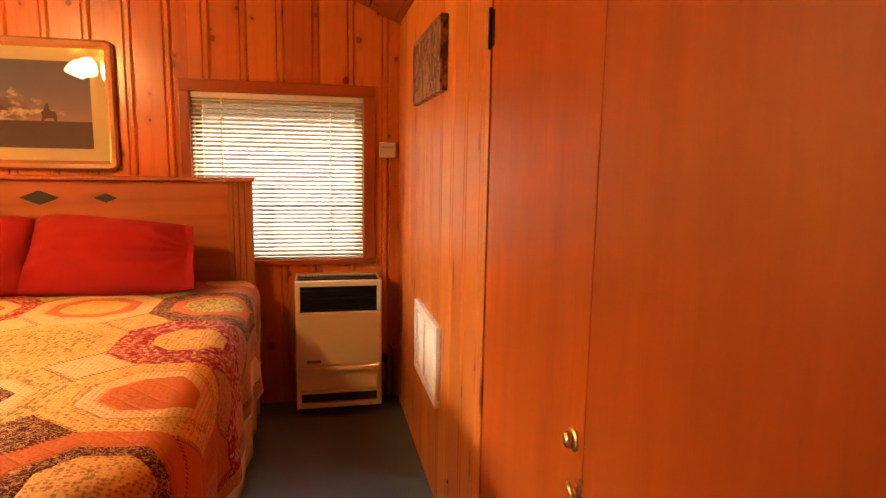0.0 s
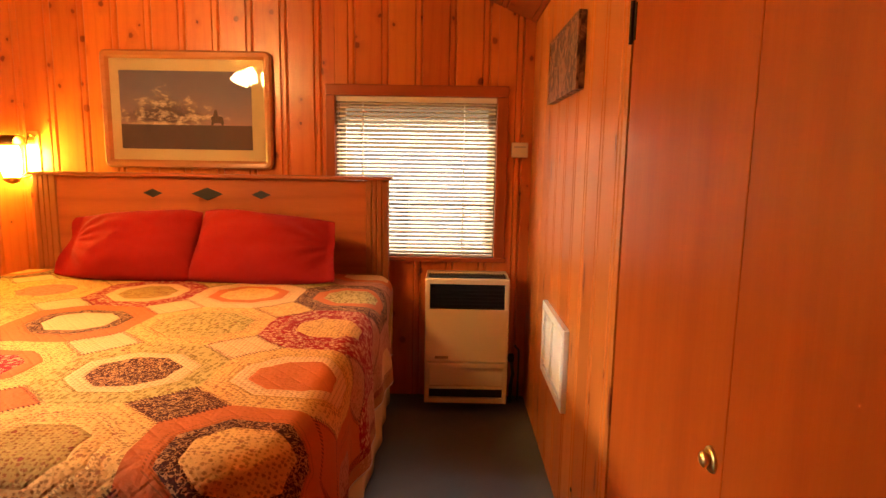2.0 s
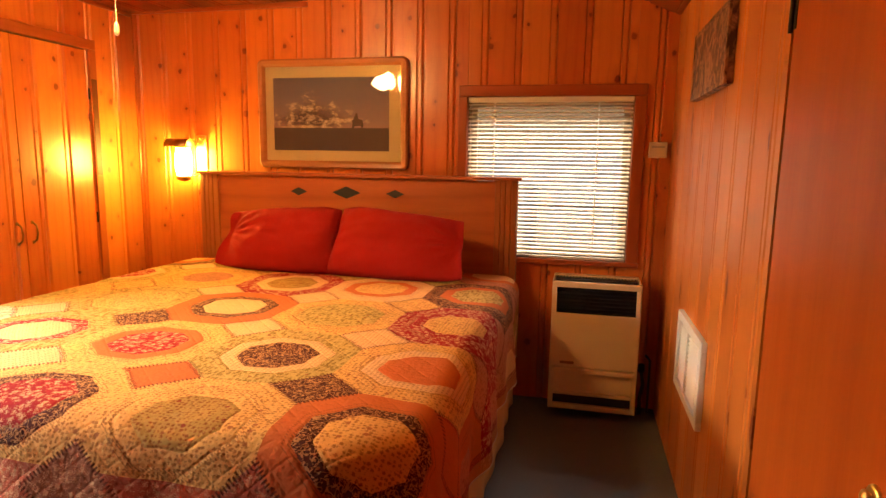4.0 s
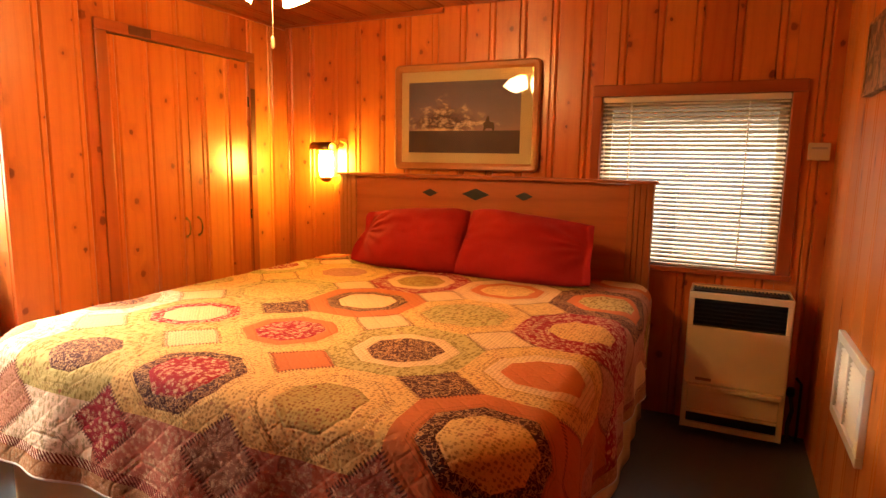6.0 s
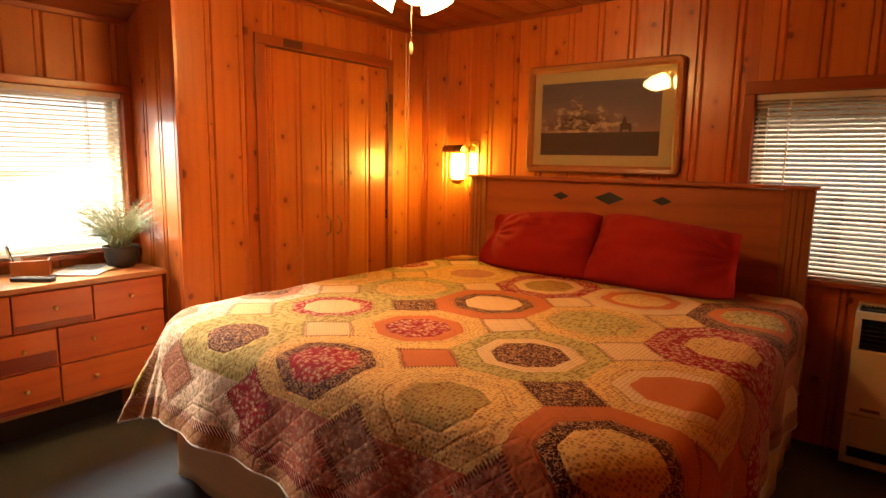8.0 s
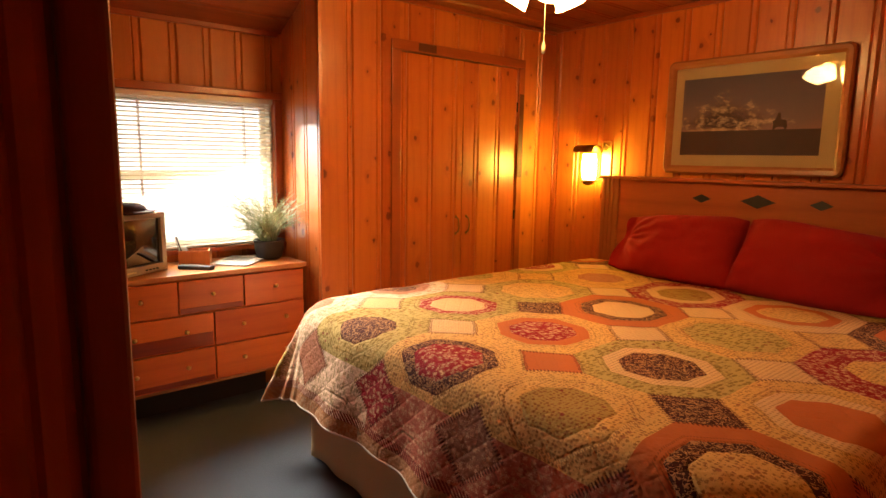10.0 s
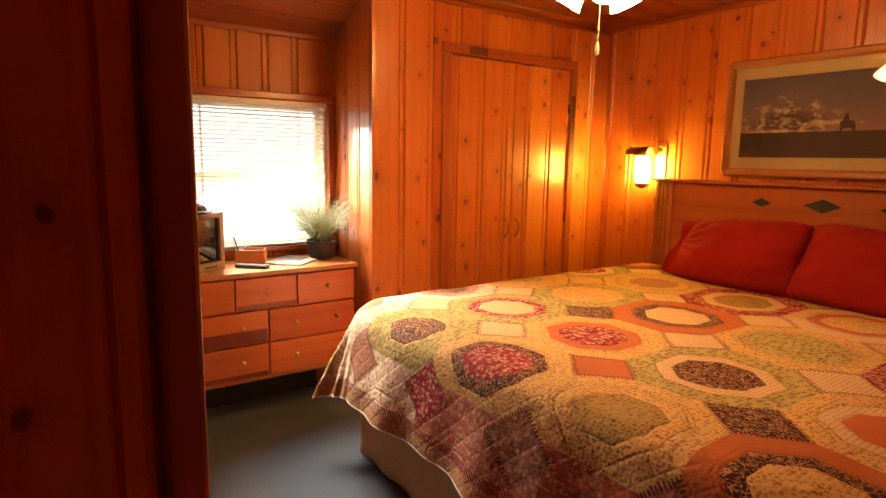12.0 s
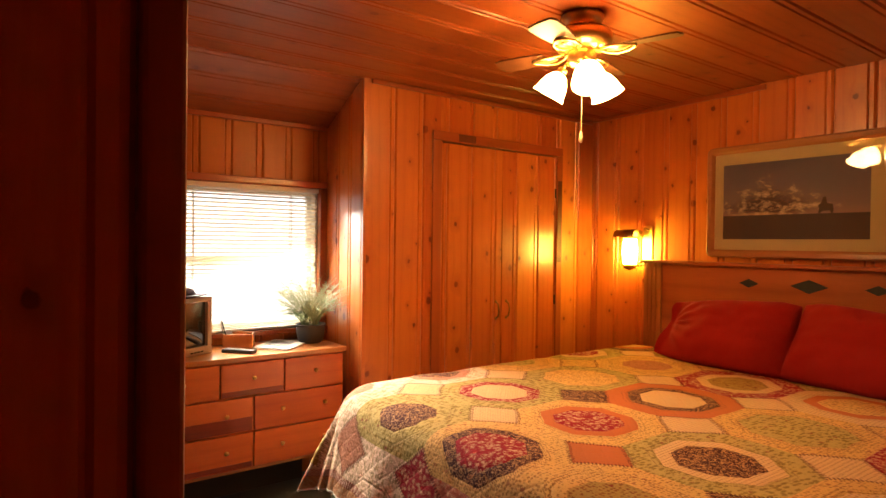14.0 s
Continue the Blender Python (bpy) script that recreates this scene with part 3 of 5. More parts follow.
def clad(parent, origin, turn, length, top, first=0.0, pitch=0.187, openings=(), base=0.0, mat=None, joint=1.0):
    """Boards a wall: origin is its lower left corner as seen from the room, top(u) its height, openings (u0, u1, z0, z1)."""
    m = pose(*origin, 0, 0, turn)
    b0 = first - pitch * math.ceil(first / pitch)
    while b0 < length:
        b1 = b0 + pitch
        cuts = sorted({max(b0, 0.0), min(b1, length), *[v for o in openings for v in o[:2] if max(b0, 0) < v < min(b1, length)]})
        for c0, c1 in zip(cuts, cuts[1:]):
            if c1 - c0 < 0.006:
                continue
            mid = (c0 + c1) / 2
            spans = [(base, None)]
            for o in openings:
                if o[0] < mid < o[1]:
                    spans = ([(base, o[2])] if o[2] > base + 0.01 else []) + [(o[3], None)]
            for z0, z1 in spans:
                ha, hb = (top(c0) - z0, top(c1) - z0) if z1 is None else (z1 - z0, z1 - z0)
                if min(ha, hb) > 0.01:
                    part("board", board_mesh(b0, b1, c0, c1, ha, hb, joint), mat or PINE, parent, m=m @ pose(b0, 0, z0))
        b0 = b1


def wall(name, boxes, mat=None):
    bm = bmesh.new()
    for a, b in boxes:
        cuboid(bm, a, b)
    return structure(name, bm, mat or TRIM)


T = 0.019
# north wall with its window
WN = (-0.640, 0.258, 0.830, 1.722)
wall_n = wall("wall_north", [((-3.5, NORTH + T, 0), (WN[0], NORTH + 0.14, 2.5)), ((WN[1], NORTH + T, 0), (0.62, NORTH + 0.14, 2.5)),
                             ((WN[0], NORTH + T, 0), (WN[1], NORTH + 0.14, WN[2])), ((WN[0], NORTH + T, WN[3]), (WN[1], NORTH + 0.14, 2.5))])
# closet front, alcove side, west wall with its window
CD = (2.020, 2.982, 1.966)
wall_c = wall("wall_closet", [((CLOSET - 0.10, BUMP_Y + 0.05, 0), (CLOSET - T, CD[0], 2.5)), ((CLOSET - 0.10, CD[1], 0), (CLOSET - T, NORTH + T, 2.5)), ((CLOSET - 0.10, CD[0], CD[2]), (CLOSET - T, CD[1], 2.5))])
wall_s = wall("wall_alcove", [((-3.5, 1.575, 0), (CLOSET - 0.10, 1.65, 2.5)), ((-3.0, 1.542, 0), (CLOSET - T - 0.001, 1.576, 2.5))])
WW = (0.640, 1.502, 0.865, 1.690)
wall_w = wall("wall_west", [((WEST - 0.14, BACK, 0), (WEST - T, WW[0], 2.2)), ((WEST - 0.14, WW[1], 0), (WEST - T, NORTH + 0.14, 2.2)),
                            ((WEST - 0.14, WW[0], 0), (WEST - T, WW[1], WW[2])), ((WEST - 0.14, WW[0], WW[3]), (WEST - T, WW[1], 2.2))])
# east wall, partition between room and hall, hall end
wall_e = wall("wall_east", [((EAST + T, 1.565, 0), (0.62, NORTH + T, 2.4)), ((EAST + T, 0.905, 2.035), (0.62, 1.565, 2.4)), ((EAST + 0.045, 0.905, 0), (0.62, 1.565, 2.035)), ((EAST, BACK, 0), (0.62, 0.905, 2.4))], VENEER)
wall_p = wall("wall_south", [((-3.4, SOUTH - 0.11, 0), (HALL - T - 0.001, SOUTH - T, 2.5))])
wall_h = wall("wall_hall", [((HALL - 0.11, BACK, 0), (HALL - T, SOUTH - 0.112, 2.5))])
wall("wall_back", [((-3.5, BACK - 0.1, 0), (0.62, BACK, 2.5))], VENEER)

# alcove corner trim and the rounded corner post at the hall's mouth
post = thing("corner_post", "", "", kind="structure")
part("post", block((HALL - 0.030, SOUTH - 0.030, 0.0), (HALL + 0.004, SOUTH + 0.012, 2.3), 0.011, 4), TRIM, post)


# ------------------------------------------------------------ trim and mouldings
def moulding(name, a, b, size, mat=None):
    """A quarter-round along a wall's top or foot."""
    return structure(name, block([min(p, q) - s for p, q, s in zip(a, b, size)], [max(p, q) + s for p, q, s in zip(a, b, size)], 0.006), mat or TRIM_H)


moulding("trim_north", (CLOSET + 0.01, NORTH - 0.012, 2.241), (-1.6, NORTH - 0.012, 2.262), (0, 0.010, 0.004))
moulding("trim_closet", (CLOSET + 0.012, BUMP_Y + 0.04, 2.232), (CLOSET + 0.012, NORTH - 0.025, 2.232), (0.010, 0, 0.012))
moulding("trim_west", (WEST + 0.012, SOUTH, 2.048), (WEST + 0.012, 1.53, 2.048), (0.010, 0, 0.014))


# ------------------------------------------------------------ windows and blinds
def make_window(name, m, w, z0, z1, casing, sash, rail=None):
    """A casing round an opening w wide, with sash and panes; local x along the wall, y out of the room."""
    win = thing(name, "", "", m, kind="structure")
    c = casing
    part("casing", block((-c[0], -0.020, z1), (w + c[1], 0.004, z1 + c[2]), 0.006), TRIM_H, win)
    part("casing", block((-c[0], -0.019, z0 - 0.012), (0.0, 0.004, z1), 0.006), TRIM, win)
    part("casing", block((w, -0.019, z0 - 0.012), (w + c[1], 0.004, z1), 0.006), TRIM, win)
    part("window_sill", block((-c[0] - 0.012, -0.034, z0 - 0.026), (w + c[1] + 0.006, 0.10, z0), 0.005), TRIM_H, win)
    for a, b in (((0.0005, 0.034, z0), (0.012, 0.118, z1)), ((w - 0.012, 0.034, z0), (w - 0.0005, 0.118, z1))):
        part("jamb", block(a, b, 0.002), sash, win)
    part("jamb", block((0.012, 0.034, z1 - 0.012), (w - 0.012, 0.118, z1 - 0.0005), 0.002), TRIM_H, win)
    d = 0.085
    for a, b in (((0.012, d, z0), (0.045, d + 0.03, z1 - 0.012)), ((w - 0.045, d, z0), (w - 0.012, d + 0.03, z1 - 0.012)), ((0.045, d, z0), (w - 0.045, d + 0.03, z0 + 0.04)), ((0.045, d, z1 - 0.05), (w - 0.045, d + 0.03, z1 - 0.012))):
        part("sash", block(a, b, 0.003), sash, win)
    spans = [(z0 + 0.04, z1 - 0.05)]
    if rail:
        part("sash", block((0.045, d, rail - 0.020), (w - 0.045, d + 0.03, rail + 0.020), 0.003), sash, win)
        spans = [(z0 + 0.04, rail - 0.02), (rail + 0.02, z1 - 0.05)]
    for a, b in spans:
        pane = part("pane", block((0.040, d + 0.013, a - 0.005), (w - 0.040, d + 0.017, b + 0.005)), GLASS, win)
        pane.visible_shadow = False
    return win


def slat_mesh(length, tilt):
    bm = bmesh.new()
    half, crown, thick = 0.0125, 0.0022, 0.0006
    c, s = math.cos(radians(tilt)), math.sin(radians(tilt))
    top, low = [], []
    for k in range(5):
        t = -1 + k / 2
        y, z = half * t, crown * (1 - t * t)
        for row, off in ((top, thick), (low, 0.0)):
            row.append((c * y - s * (z + off), s * y + c * (z + off)))
    ring = top + list(reversed(low))
    f = [bm.verts.new((0, y, z)) for y, z in ring]
    g = [bm.verts.new((length, y, z)) for y, z in ring]
    for i in range(len(ring)):
        j = (i + 1) % len(ring)
        bm.faces.new((f[i], f[j], g[j], g[i]))
    bm.faces.new(f)
    bm.faces.new(list(reversed(g)))
    bmesh.ops.recalc_face_normals(bm, faces=bm.faces)
    return mesh("slat", bm)


def make_blind(label, m, w, z0, z1, tilt, pitch=0.0219):
    blind = thing("window_blind", label, "blind", m @ pose(0, 0.018, 0), "window blinds")
    part("headrail", block((0.003, -0.014, z1 - 0.030), (w - 0.003, 0.014, z1 - 0.002), 0.002), WHITE, blind)
    part("bottom_rail", block((0.004, -0.012, z0 + 0.001), (w - 0.004, 0.012, z0 + 0.013), 0.003), WHITE, blind)
    me = slat_mesh(w - 0.010, tilt)
    me.materials.append(SLAT)
    z = z0 + 0.030
    n = 0
    while z < z1 - 0.040:
        part("slat", me, None, blind, m=pose(0.005, 0.0006 * math.sin(n * 2.3), z + 0.0006 * math.sin(n * 1.7), 0, 0.06 * math.sin(n * 3.1), 0))
        z += pitch
        n += 1
    for u in (0.17, 0.80):
        for d in (-0.0135, 0.0135):
            part("ladder_cord", block((w * u - 0.0026, d - 0.0008, z0 + 0.01), (w * u + 0.0026, d + 0.0008, z1 - 0.03)), WHITE, blind)
    return blind


MN = pose(WN[0], NORTH, 0)
make_window("window_1", MN, WN[1] - WN[0], WN[2], WN[3], (0.050, 0.062, 0.060), BRONZE)
make_blind("cream mini blind, slats open, in a pine-framed window", MN, WN[1] - WN[0], WN[2], WN[3], 25, 0.0228)
part("tilt_wand", tube([(0.82, -0.018, 1.68), (0.822, -0.019, 1.35), (0.818, -0.02, 1.0)], 0.003, 6), GLASS, bpy.data.objects["window_blind"])
MW = pose(WEST, WW[0], 0, 0, 0, 90)
make_window("window_2", MW, WW[1] - WW[0], WW[2], WW[3], (0.05, 0.045, 0.040), WHITE, 1.258)
make_blind("white mini blind, slats open, glowing with daylight over the dresser", MW, WW[1] - WW[0], WW[2], WW[3], -17, 0.0228)


# ------------------------------------------------------------ closet doors
def make_closet_doors():
    half = (CD[1] - CD[0]) / 2
    for n, y0 in enumerate((CD[0], CD[0] + half)):
        door = thing(f"door_{n + 1}", "", "", pose(CLOSET, y0, 0, 0, 0, 90), kind="structure")
        clad(door, (0.003, -0.002, 0.012), 0, half - 0.006, lambda u: CD[2] - 0.020, first=0.05 if n == 0 else 0.128)
        part("batten", block((0.004, 0.0175, 0.03), (half - 0.004, 0.034, CD[2] - 0.03)), TRIM, door)
        # bow handle beside the meeting edge
        x = half - 0.045 if n == 0 else 0.042
        pts = [(x, -0.004, 1.010), (x, -0.026, 0.995), (x, -0.034, 0.958), (x, -0.026, 0.920), (x, -0.004, 0.905)]
        handle = part("door_handle", tube(pts, 0.0048, 8), OLD_BRASS, door, "curved antique brass handle", smooth=True)
        for z in (1.010, 0.905):
            part("rose", lathe([(0.010, 0), (0.009, 0.004), (0.004, 0.006)], 12, pose(x, -0.001, z, 90)), OLD_BRASS, handle)
        for z in (1.715, 1.0, 0.30):
            hx = -0.004 if n == 0 else half - 0.002
            part("hinge", block((hx - 0.006, -0.008, z - 0.032), (hx + 0.006, 0.0, z + 0.032), 0.003), IRON, door)
    frame_ob = thing("trim_closet_door", "", "", pose(CLOSET, 0, 0, 0, 0, 90), kind="structure")
    part("casing", block((CD[0] - 0.062, -0.016, CD[2]), (CD[1] + 0.052, 0.0, CD[2] + 0.056), 0.005), TRIM_H, frame_ob)
    part("casing", block((CD[0] - 0.062, -0.015, 0.0), (CD[0], 0.0, CD[2]), 0.005), TRIM, frame_ob)
    part("casing", block((CD[1], -0.015, 0.0), (CD[1] + 0.052, 0.0, CD[2]), 0.005), TRIM, frame_ob)
    # bare weathered patches where older hardware sat
    part("stained_patch", block((2.140, -0.0185, CD[2] + 0.006), (2.270, -0.016, CD[2] + 0.050), 0.001), STAIN, frame_ob)
    part("stained_patch", block((CD[1] + 0.006, -0.0175, 1.25), (CD[1] + 0.046, -0.015, 1.80), 0.001), STAIN, frame_ob)


make_closet_doors()


# ------------------------------------------------------------ doors on the east side
def knob(parent, label, m):
    """A round knob on a rose, turned out along local -y."""
    m = m @ Matrix.Scale(0.8, 4)
    k = part("door_knob", lathe([(0.0, 0.026), (0.010, 0.025), (0.017, 0.020), (0.018, 0.016), (0.013, 0.010), (0.011, 0.006)], 24, m @ pose(0, 0, 0, 90), caps=False), BRASS, parent, label, smooth=True)
    part("rose", lathe([(0.029, 0.0), (0.028, 0.005), (0.022, 0.008), (0.011, 0.009)], 24, m @ pose(0, 0, 0, 90)), BRASS, k, smooth=True)
    return k


def make_east_doors():
    door = thing("door_3", "", "", pose(EAST, 1.557, 0, 0, 0, -90), kind="structure")
    part("leaf", block((0.0, 0.0, 0.012), (0.640, 0.040, 2.028), 0.003), VENEER, door)
    knob(door, "polished brass knob", pose(0.600, 0.0, 0.873))
    part("latch_plate", block((0.632, -0.006, 0.775), (0.652, 0.0, 0.812), 0.002), BRASS, door)
    part("latch_bar", tube([(0.622, -0.018, 0.800), (0.644, -0.020, 0.796), (0.652, -0.016, 0.78)], 0.006, 8), BRASS, door, smooth=True)
    for z in (1.722, 0.25):
        h = part("hinge", lathe([(0.0055, -0.052), (0.0055, 0.052)], 12, pose(-0.004, -0.006, z)), IRON, door, smooth=True)
        part("leaf_plate", block((-0.022, -0.0025, z - 0.045), (0.016, 0.0, z + 0.045)), IRON, h)
    part("stop", block((-0.012, 0.004, 0.0), (-0.0005, 0.04, 2.03), 0.002), OAK_UP, door)
    near = thing("door_4", "", "", pose(0.420, 0.842, 0, 0, 0, -90), kind="structure")
    part("leaf", block((0.0, 0.0, 0.012), (0.760, 0.034, 2.03), 0.004, 3), VENEER, near)


make_east_doors()


# ------------------------------------------------------------ bed
BX0, BX1, BY0, BY1, BTOP = -2.355, -0.300, 1.180, 3.235, 0.748


def make_bed():
    bed = thing("bed", "king bed with wooden headboard and cream bed skirt", "bed", pose(0, 0, 0))
    part("mattress", block((BX0 + 0.08, BY0 + 0.09, 0.42), (BX1 - 0.09, BY1, 0.685), 0.10, 4), SKIRT, bed)
    part("box_spring", block((BX0 + 0.05, BY0 + 0.06, 0.16), (BX1 - 0.05, BY1, 0.415), 0.03), SKIRT, bed)
    for x in (BX0 + 0.16, BX1 - 0.16):
        for y in (BY0 + 0.18, BY1 - 0.16):
            part("leg", lathe([(0.022, 0.0), (0.026, 0.02), (0.030, 0.16)], 16, pose(x, y, 0)), BLACK, bed)
    # gathered skirt round three sides
    bm = bmesh.new()
    path = []
    x0, x1, y0, y1 = BX0 + 0.025, BX1 - 0.025, BY0 + 0.022, BY1 - 0.03
    for a, b in (((x0, y1), (x0, y0)), ((x0, y0), (x1, y0)), ((x1, y0), (x1, y1))):
        steps = int(math.dist(a, b) / 0.012)
        path += [(a[0] + (b[0] - a[0]) * k / steps, a[1] + (b[1] - a[1]) * k / steps) for k in range(steps)]
    path.append((x1, y1))
    rows = []
    for level in range(9):
        t = level / 8
        z = 0.43 * (1 - t) + 0.018 * t
        row = []
        for n, (x, y) in enumerate(path):
            cx, cy = (x0 + x1) / 2, (y0 + y1) / 2
            ox = -1 if x <= x0 + 1e-4 else (1 if x >= x1 - 1e-4 else 0)
            oy = -1 if y <= y0 + 1e-4 else 0
            d = n * 0.012
            sway = t * (0.007 * math.sin(d * 21 + 1.3 * math.sin(d * 2.2)) + 0.006 * math.sin(d * 8.3) + 0.004 * noise.noise(Vector((d * 5, 3.0, t * 2))))
            row.append(bm.verts.new((x + ox * (0.006 * t + sway), y + oy * (0.006 * t + sway), z + 0.006 * t * math.sin(d * 6))))
        rows.append(row)
    for a, b in zip(rows, rows[1:]):
        for k in range(len(path) - 1):
            bm.faces.new((a[k], a[k + 1], b[k + 1], b[k]))
    skirt = part("bed_skirt", bm, SKIRT, bed, "gathered cream cotton skirt", smooth=True)
    mod = skirt.modifiers.new("thickness", "SOLIDIFY")
    mod.thickness = 0.003
    # headboard
    hx0, hx1, hy, hz = -2.297, -0.332, 3.258, 1.262
    hb = part("headboard", block((hx0 + 0.125, hy + 0.012, 0.30), (hx1 - 0.125, hy + 0.042, hz - 0.004)), OAK, bed, "brown wood-grain headboard with fluted posts and dark diamonds")
    part("cap", block((hx0 - 0.014, hy - 0.020, hz), (hx1 + 0.016, hy + 0.070, hz + 0.018), 0.005, 3), OAK, hb)
    part("lower_rail", block((hx0 + 0.125, hy + 0.004, 0.30), (hx1 - 0.125, hy + 0.045, 0.42), 0.004), OAK, hb)
    for x in (hx0, hx1 - 0.125):
        cuts = bmesh.new()
        edges = [0.0, 0.030, 0.034, 0.058, 0.062, 0.088, 0.092, 0.125]
        ring = []
        for a, b in zip(edges[::2], edges[1::2]):
            ring += [(a, 0.006), (a + 0.003, 0.0), (b - 0.003, 0.0), (b, 0.006)]
        ring += [(0.125, 0.050), (0.0, 0.050)]
        f = [cuts.verts.new((x + u, hy + d, 0.02)) for u, d in ring]
        g = [cuts.verts.new((x + u, hy + d, hz)) for u, d in ring]
        for i in range(len(ring)):
            j = (i + 1) % len(ring)
            cuts.faces.new((f[i], f[j], g[j], g[i]))
        cuts.faces.new(f)
        cuts.faces.new(list(reversed(g)))
        bmesh.ops.recalc_face_normals(cuts, faces=cuts.faces)
        part("post", cuts, OAK_UP, hb)
    for x, w, h in ((-1.637, 0.054, 0.024), (-1.334, 0.089, 0.036), (-1.036, 0.054, 0.024)):
        part("diamond", outline([(-w, 0), (0, -h), (w, 0), (0, h)], 0.008, 0.002), SLATE, hb, "dark slate-coloured diamond inlay", pose(x, hy + 0.0085, 1.171))
    return bed


make_bed()


# ------------------------------------------------------------ quilt
RED, ORANGE, CREAMY, YELLOW = (0.33, 0.014, 0.022), (0.58, 0.175, 0.050), (0.78, 0.565, 0.29), (0.77, 0.510, 0.170)
OLIVE, GREEN, DARK, PINK = (0.45, 0.325, 0.090), (0.55, 0.450, 0.150), (0.080, 0.024, 0.015), (0.54, 0.26, 0.155)
# last of these: pale cloth with the window's whitening mixed into its colour
RUST, BROWN, BRICK, PALE_LIT = (0.44, 0.135, 0.080), (0.34, 0.155, 0.090), (0.48, 0.105, 0.038), (0.82, 0.65, 0.46)
CHOSEN = {
    (0, -1): (RED, DARK, YELLOW), (0, 0): (RED, ORANGE, YELLOW), (0, 1): (CREAMY, DARK, ORANGE), (0, 2): (OLIVE, CREAMY, RED),
    (1, -1): (OLIVE, YELLOW, YELLOW), (1, 0): (DARK, CREAMY, GREEN), (1, 1): (GREEN, GREEN, YELLOW), (1, 2): (YELLOW, ORANGE, CREAMY),
    (-1, -1): (DARK, GREEN, GREEN), (-1, 0): (CREAMY, RED, GREEN), (-1, 1): (YELLOW, YELLOW, GREEN), (-1, 2): (PINK, YELLOW, YELLOW),
    (2, -1): (YELLOW, DARK, ORANGE), (2, 0): (ORANGE, CREAMY, YELLOW), (2, 1): (YELLOW, RED, RED), (2, 2): (GREEN, ORANGE, DARK),
    (0, -2): (BROWN, PINK, RUST), (-1, -2): (RED, PINK, PINK), (1, -2): (BROWN, RUST, RUST), (2, -2): (ORANGE, RUST, ORANGE), (3, -2): (RUST, ORANGE, RUST),
    (3, -1): (RUST, ORANGE, ORANGE), (3, 0): (PINK, ORANGE, ORANGE), (3, 1): (PINK, RED, RED), (3, 2): (CREAMY, PINK, PINK), (-2, 1): (GREEN, YELLOW, YELLOW), (-2, 2): (RED, CREAMY, GREEN), (-2, -2): (CREAMY, PINK, PALE_LIT), (-2, -1): (PINK, PALE_LIT, PALE_LIT), (-2, 0): (DARK, PINK, PALE_LIT),
}
CORNERS = {(0, -1): RED, (1, -1): BROWN, (3, -1): RUST, (3, 0): ORANGE, (3, 1): PINK, (3, 2): PINK, (-1, 0): CREAMY, (2, -1): RUST, (-1, -1): PINK, (1, 0): ORANGE, (1, 1): CREAMY, (0, 0): CREAMY, (2, 0): DARK, (1, 2): CREAMY, (0, 1): DARK, (-1, 1): CREAMY, (2, 1): CREAMY, (2, 2): YELLOW, (0, 2): CREAMY}
PRINTED = {RED: 0.9, ORANGE: 0.06, CREAMY: 0.55, YELLOW: 0.7, OLIVE: 0.95, GREEN: 0.85, DARK: 1.0, PINK: 0.7, RUST: 0.75, BROWN: 0.85, BRICK: 0.35, PALE_LIT: 0.6}
PALETTE = [RED, ORANGE, CREAMY, YELLOW, OLIVE, GREEN, DARK, PINK]


